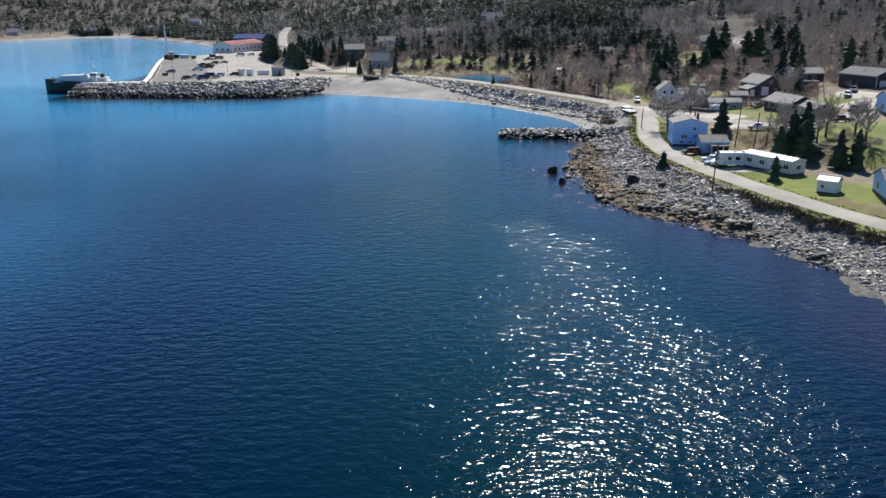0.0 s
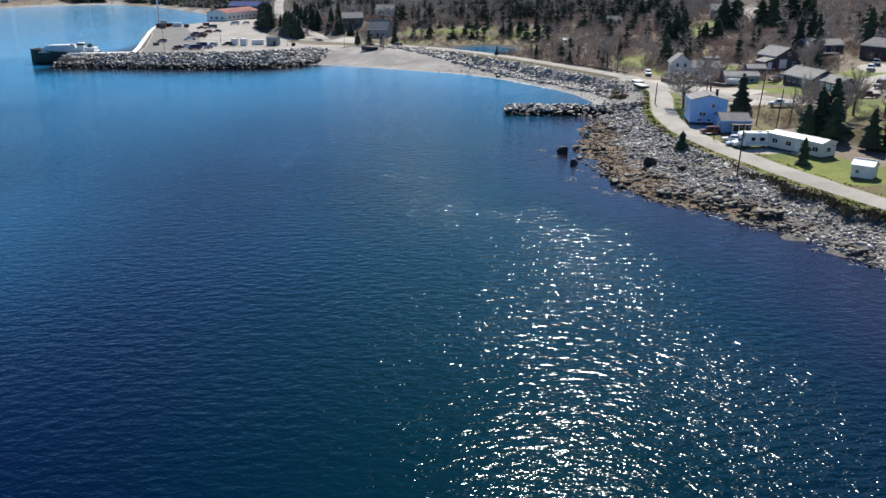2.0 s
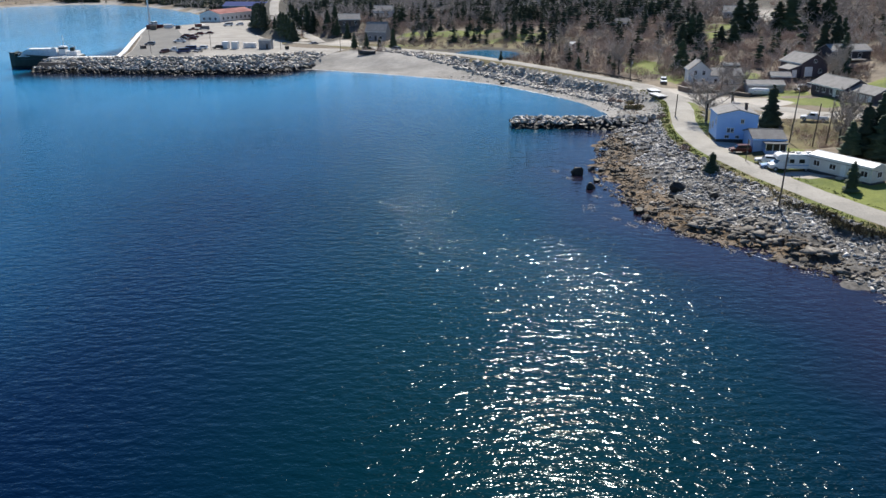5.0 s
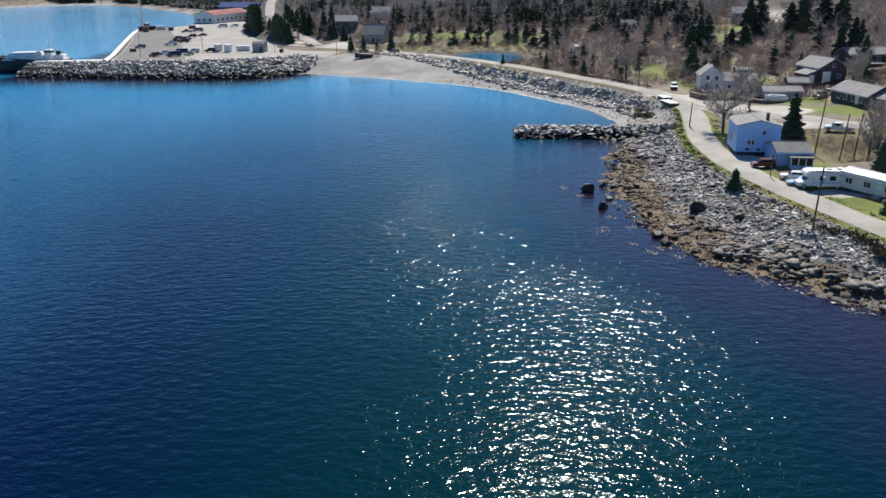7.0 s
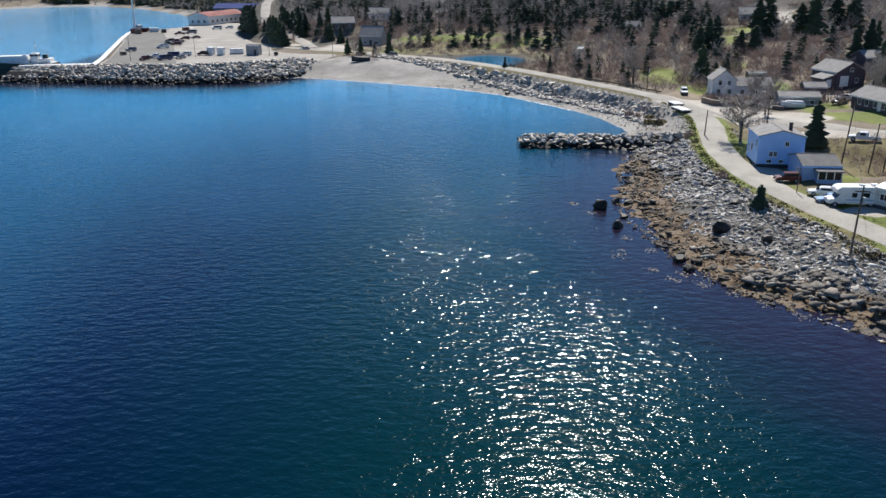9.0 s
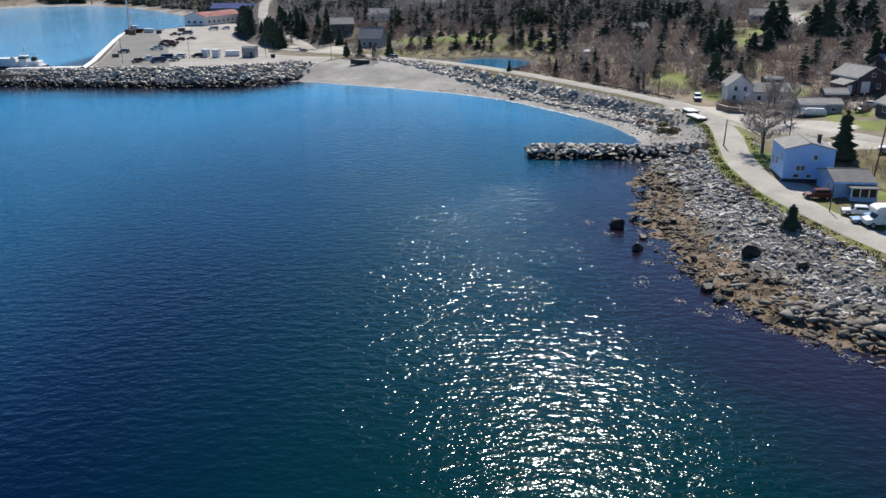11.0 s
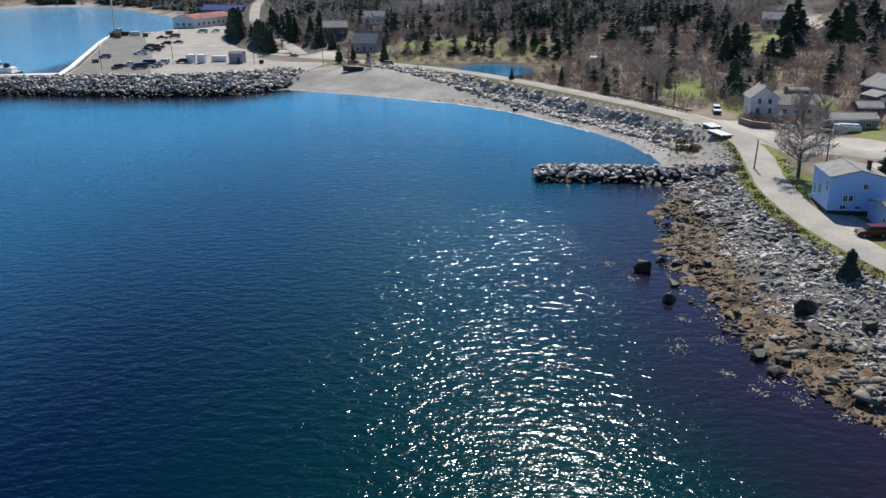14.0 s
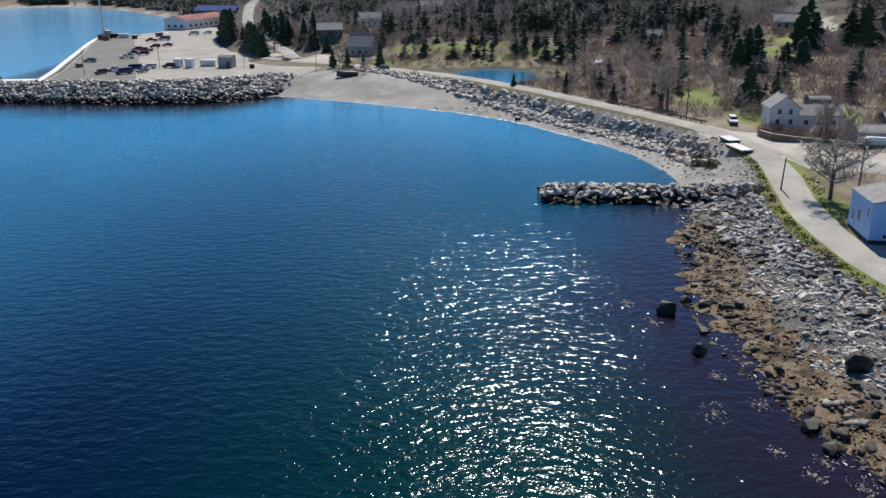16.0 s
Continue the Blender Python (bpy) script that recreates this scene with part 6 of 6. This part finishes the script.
part("yard", tube(bmesh.new(), (6.8, -1.5, 11.2), (6.8, 1.5, 11.2), .08, .08), WHITE, t)
part("crane", tube(bmesh.new(), (11, 0, 5.5), (11, 0, 8.6), .16, .12), WHITE, t)
part("boom", tube(bmesh.new(), (11, 0, 8.4), (8.2, -1.5, 9.6), .1, .06), WHITE, t)
for y_ in (-3.3, 3.3):
    bm = bmesh.new()
    for k in range(9):
        tube(bm, (-8.5 + k * 2.5, y_, 5.4), (-8.5 + k * 2.5, y_, 6.5), .05, .05, 4)
    tube(bm, (-8.5, y_, 6.5), (11.5, y_, 6.5), .05, .05, 4)
    part("railing", bm, WHITE, t)


def small_boat(name, label, x, y, z, rz, L, W, H, material, cabin=None, group=""):
    t = thing(name, pose(x, y, z, 0, 0, rz), label, "boat", group)
    part("hull", hull_mesh(L, W, H, .3), material, t)
    part("deck", box(-L * .25, -W * .4, H * .8, L * .48, W * .4, H * .98), WOOD if not cabin else WHITE, t)
    if cabin:
        part("cabin", box(-L * .2, -W * .32, H, L * .1, W * .32, H + 1.8, .1), cabin, t)
        part("window_band", box(-L * .205, -W * .325, H + 1.0, L * .05, W * .325, H + 1.5), GLASS, t)
        part("mast", tube(bmesh.new(), (L * .12, 0, H), (L * .12, 0, H + 4.5), .06, .03), STEEL, t)
    return t


small_boat("stored_boat", "white covered boat stored beside the boat shed", 77.4, 237.2, gz(77.4, 237.2) + .3, -8, 5.2, 2.0, 1.1, WHITE, group="boats")
part("cover", extrude_profile([(-2.0, 1.1), (2.5, 1.1), (2.2, 1.6), (-1.4, 1.7)], -.9, .9, taper=(1.3, .45)), WHITE, bpy.data.objects["stored_boat"], "white tarpaulin")
for x_ in (-2, 2):
    part("block", box(x_ - .3, -.6, -.4, x_ + .3, .6, .1), WOOD, bpy.data.objects["stored_boat"])
small_boat("beached_boat", "old dark boat drawn up above the beach", -34.2, 341.8, gz(-34.2, 341.8), 15, 6.5, 2.2, 1.3, DARK, group="boats")
small_boat("fishing_boat", "white fishing boat moored at the quay head", -172, 512, -.6, 12, 13, 4.2, 2.6, WHITE, WHITE, "boats")
small_boat("red_boat", "red fishing boat moored inside the basin", -150, 520, -.6, 70, 11, 3.8, 2.4, RED, WHITE, "boats")
small_boat("small_boat", "white and red fishing boat hauled out on quay", -166.5, 487, 3.6, 60, 9, 3.2, 1.9, RED, WHITE, "boats")

# ---------------------------------------------------------------- poles, mast, floats and other small things
def pole(x, y, h, z=None, lean=(0, 0), arm=True, label="weathered wooden utility pole", r=.14):
    z = gz(x, y) if z is None else z
    t = thing("utility_pole", pose(x, y, z, lean[0], lean[1], 0), label, "utility pole", "poles along the road")
    part("post", tube(bmesh.new(), (0, 0, -.8), (0, 0, h), r, r * .7, 8), POLEWOOD, t)
    if arm:
        part("crossarm", box(-.9, -.06, h - .7, .9, .06, h - .56), POLEWOOD, t)
        for x_ in (-.8, 0, .8):
            part("insulator", tube(bmesh.new(), (x_, 0, h - .56), (x_, 0, h - .36), .05, .04, 6), CONC_LIGHT, t)
        part("transformer", tube(bmesh.new(), (.26, 0, h - 2.2), (.26, 0, h - 1.3), .2, .2, 8), STEEL, t)
    return t


pole(47.2, 140.3, 10.0, 1.1, (0, 2))
pole(64.9, 183.2, 11.0, None, (0, 4), False, "tall bare pole leaning over the yard")
pole(67.8, 179.5, 8.2, None, (0, 4), False, "weathered pole behind the garage")
pole(71, 181, 8.0, None, (0, 3), False, "weathered pole behind the garage")
pole(49, 208, 5.0, 3.6, (0, 2), False, "short wooden pole beside the road")
pole(51.2, 167, 4.0, None, (0, 1), False, "pale post beside the driveway", .09)
pole(61.6, 209.5, 8.0)
pole(51.3, 270.5, 7.0)
pole(-119.5, 350, 9, 3.4, (0, 0), False, "thin lamp post on the wharf", .1)
pole(-100, 364, 7, 3.4, (0, 0), False, "thin lamp post on the harbour lot", .1)
pole(-72, 366, 7, 3.4, (0, 0), False, "thin lamp post on the harbour lot", .1)
pole(-47, 362, 7, None, (0, 0), False, "thin lamp post at harbour entrance", .1)
pole(-71, 411, 11)
pole(74, 108, 9)


def cable(p, q, sag, r=.02):
    bm = bmesh.new()
    P = [Vector(p).lerp(Vector(q), i / 12) - Vector((0, 0, sag * 4 * (i / 12) * (1 - i / 12))) for i in range(13)]
    for a_, b_ in zip(P, P[1:]):
        tube(bm, a_, b_, r, r, 3)
    return tagged(new("overhead_cable", to_mesh("overhead_cable", bm, BLACK)), "thin black overhead power cable", "cable", "cables between the poles")


cable((47.5, 140.3, 10.6), (73.9, 108, 11.5), 1.0)
cable((47.6, 140.3, 10.6), (65.6, 183.2, 13.4), 1.0)
cable((65.6, 183.2, 13.4), (61.7, 209.5, 11), .6)

t = thing("beacon_mast", pose(-173.2, 497.5, 3.5), "tall white steel beacon mast at the quay head", "mast")
part("post", tube(bmesh.new(), (0, 0, 0), (0, 0, 19), .75, .3, 10), WHITE, t)
part("base", box(-1.2, -1.2, 0, 1.2, 1.2, 1.6, .08), WHITE, t)
part("lantern", tube(bmesh.new(), (0, 0, 19), (0, 0, 20), .35, .3, 8), DARK, t)
for k in range(3):
    aa = 2.1 * k
    part("stay", tube(bmesh.new(), (math.cos(aa) * 2.2, math.sin(aa) * 2.2, 0), (0, 0, 9), .09, .07, 5), WHITE, t)
for i, (x, y, w, d, h, m, lb) in enumerate(((-95.5, 369.8, 2.4, 2.4, 2.8, WHITE, "white box container on the harbour lot"), (-91.5, 369.4, 2.6, 2.4, 2.8, WHITE, "white box container on the harbour lot"), (-86.5, 374, 5.2, 2.2, 1.9, WHITE, "long white tank on the harbour lot"),
                                            (-163.5, 476, 3.0, 2.4, 2.4, BROWN_SIDE, "brown bait shed on the wharf"), (-168, 481, 2.4, 2.2, 2.2, RED, "red gear box on the wharf"), (-160, 489, 4.5, 2.6, 2.0, CONC_LIGHT, "pale net store on the wharf"), (-153, 484, 2.2, 2.0, 1.6, DARK, "dark crate stack on the wharf"), (-130.4, 371, 1.8, 2.6, 1.2, BROWN_SIDE, "stack of fish boxes at the quay edge"), (-146, 498, 3, 2.5, 1.6, MAROON, "maroon crate stack on the wharf"), (-69.5, 366.5, 1.2, 1.2, 1.2, BLACK, "black bin at the edge of the lot"))):
    t = thing("storage_box", pose(x, y, 3.48, 0, 0, i * 7 - 10), lb, "container", "boxes on the harbour lot")
    part("body", box(-w / 2, -d / 2, .1, w / 2, d / 2, h, .06), m, t)
    part("lid", box(-w / 2 - .05, -d / 2 - .05, h, w / 2 + .05, d / 2 + .05, h + .1, .02), m, t)
    part("skid", box(-w / 2 + .1, -d / 2 + .2, -.02, w / 2 - .1, d / 2 - .2, .12), WOOD, t)

# floating dock sections laid up beside the road
for i, (x, y, rz, ln) in enumerate(((51.4, 240.4, -82, 4.6), (50.9, 233.4, -78, 6.2))):
    t = thing("dock_section", pose(x, y, gz(x, y), 0, 0, rz), "white-decked floating dock section stored ashore", "dock", "dock sections")
    for k in range(int(ln / .3)):
        part("plank", box(-ln / 2 + k * .3, -1.2, .62, -ln / 2 + k * .3 + .27, 1.2, .68), CONC_LIGHT, t)
    for y_ in (-1.1, 0, 1.1):
        part("beam", box(-ln / 2, y_ - .08, .42, ln / 2, y_ + .08, .62), WOOD, t)
    for x_ in (-ln / 2 + .7, ln / 2 - .7):
        part("float", box(x_ - .5, -1.0, -.02, x_ + .5, 1.0, .42, .05), DARK, t)

# low retaining wall round the white house and the guard rail of the causeway
tagged(wall_along("wall_garden", [(60.3, 250.6), (61.6, 246.5), (65.5, 243.0), (70.5, 240), (75, 236)], .6, 2.6, 4.6, BROWN_SIDE), "dark low garden wall by the junction", "wall", kind="structure")
rail = thing("guard_rail", Matrix(), "dark weathered guard rail on the causeway's land side", "guard rail")
bm_pts = [(51.8, 257), (46, 267.5), (40.5, 276), (36, 284)]
for (x0, y0), (x1, y1) in zip(bm_pts, bm_pts[1:]):
    za, zb = gz(x0, y0), gz(x1, y1)
    part("rail", tube(bmesh.new(), (x0, y0, za + .6), (x1, y1, zb + .6), .16, .16, 5), POLEWOOD, rail)
    for k in range(4):
        u = (k + .5) / 4
        x_, y_ = x0 + (x1 - x0) * u, y0 + (y1 - y0) * u
        part("post", box(x_ - .1, y_ - .1, min(za, zb) - .5, x_ + .1, y_ + .1, za + (zb - za) * u + .62), POLEWOOD, rail)
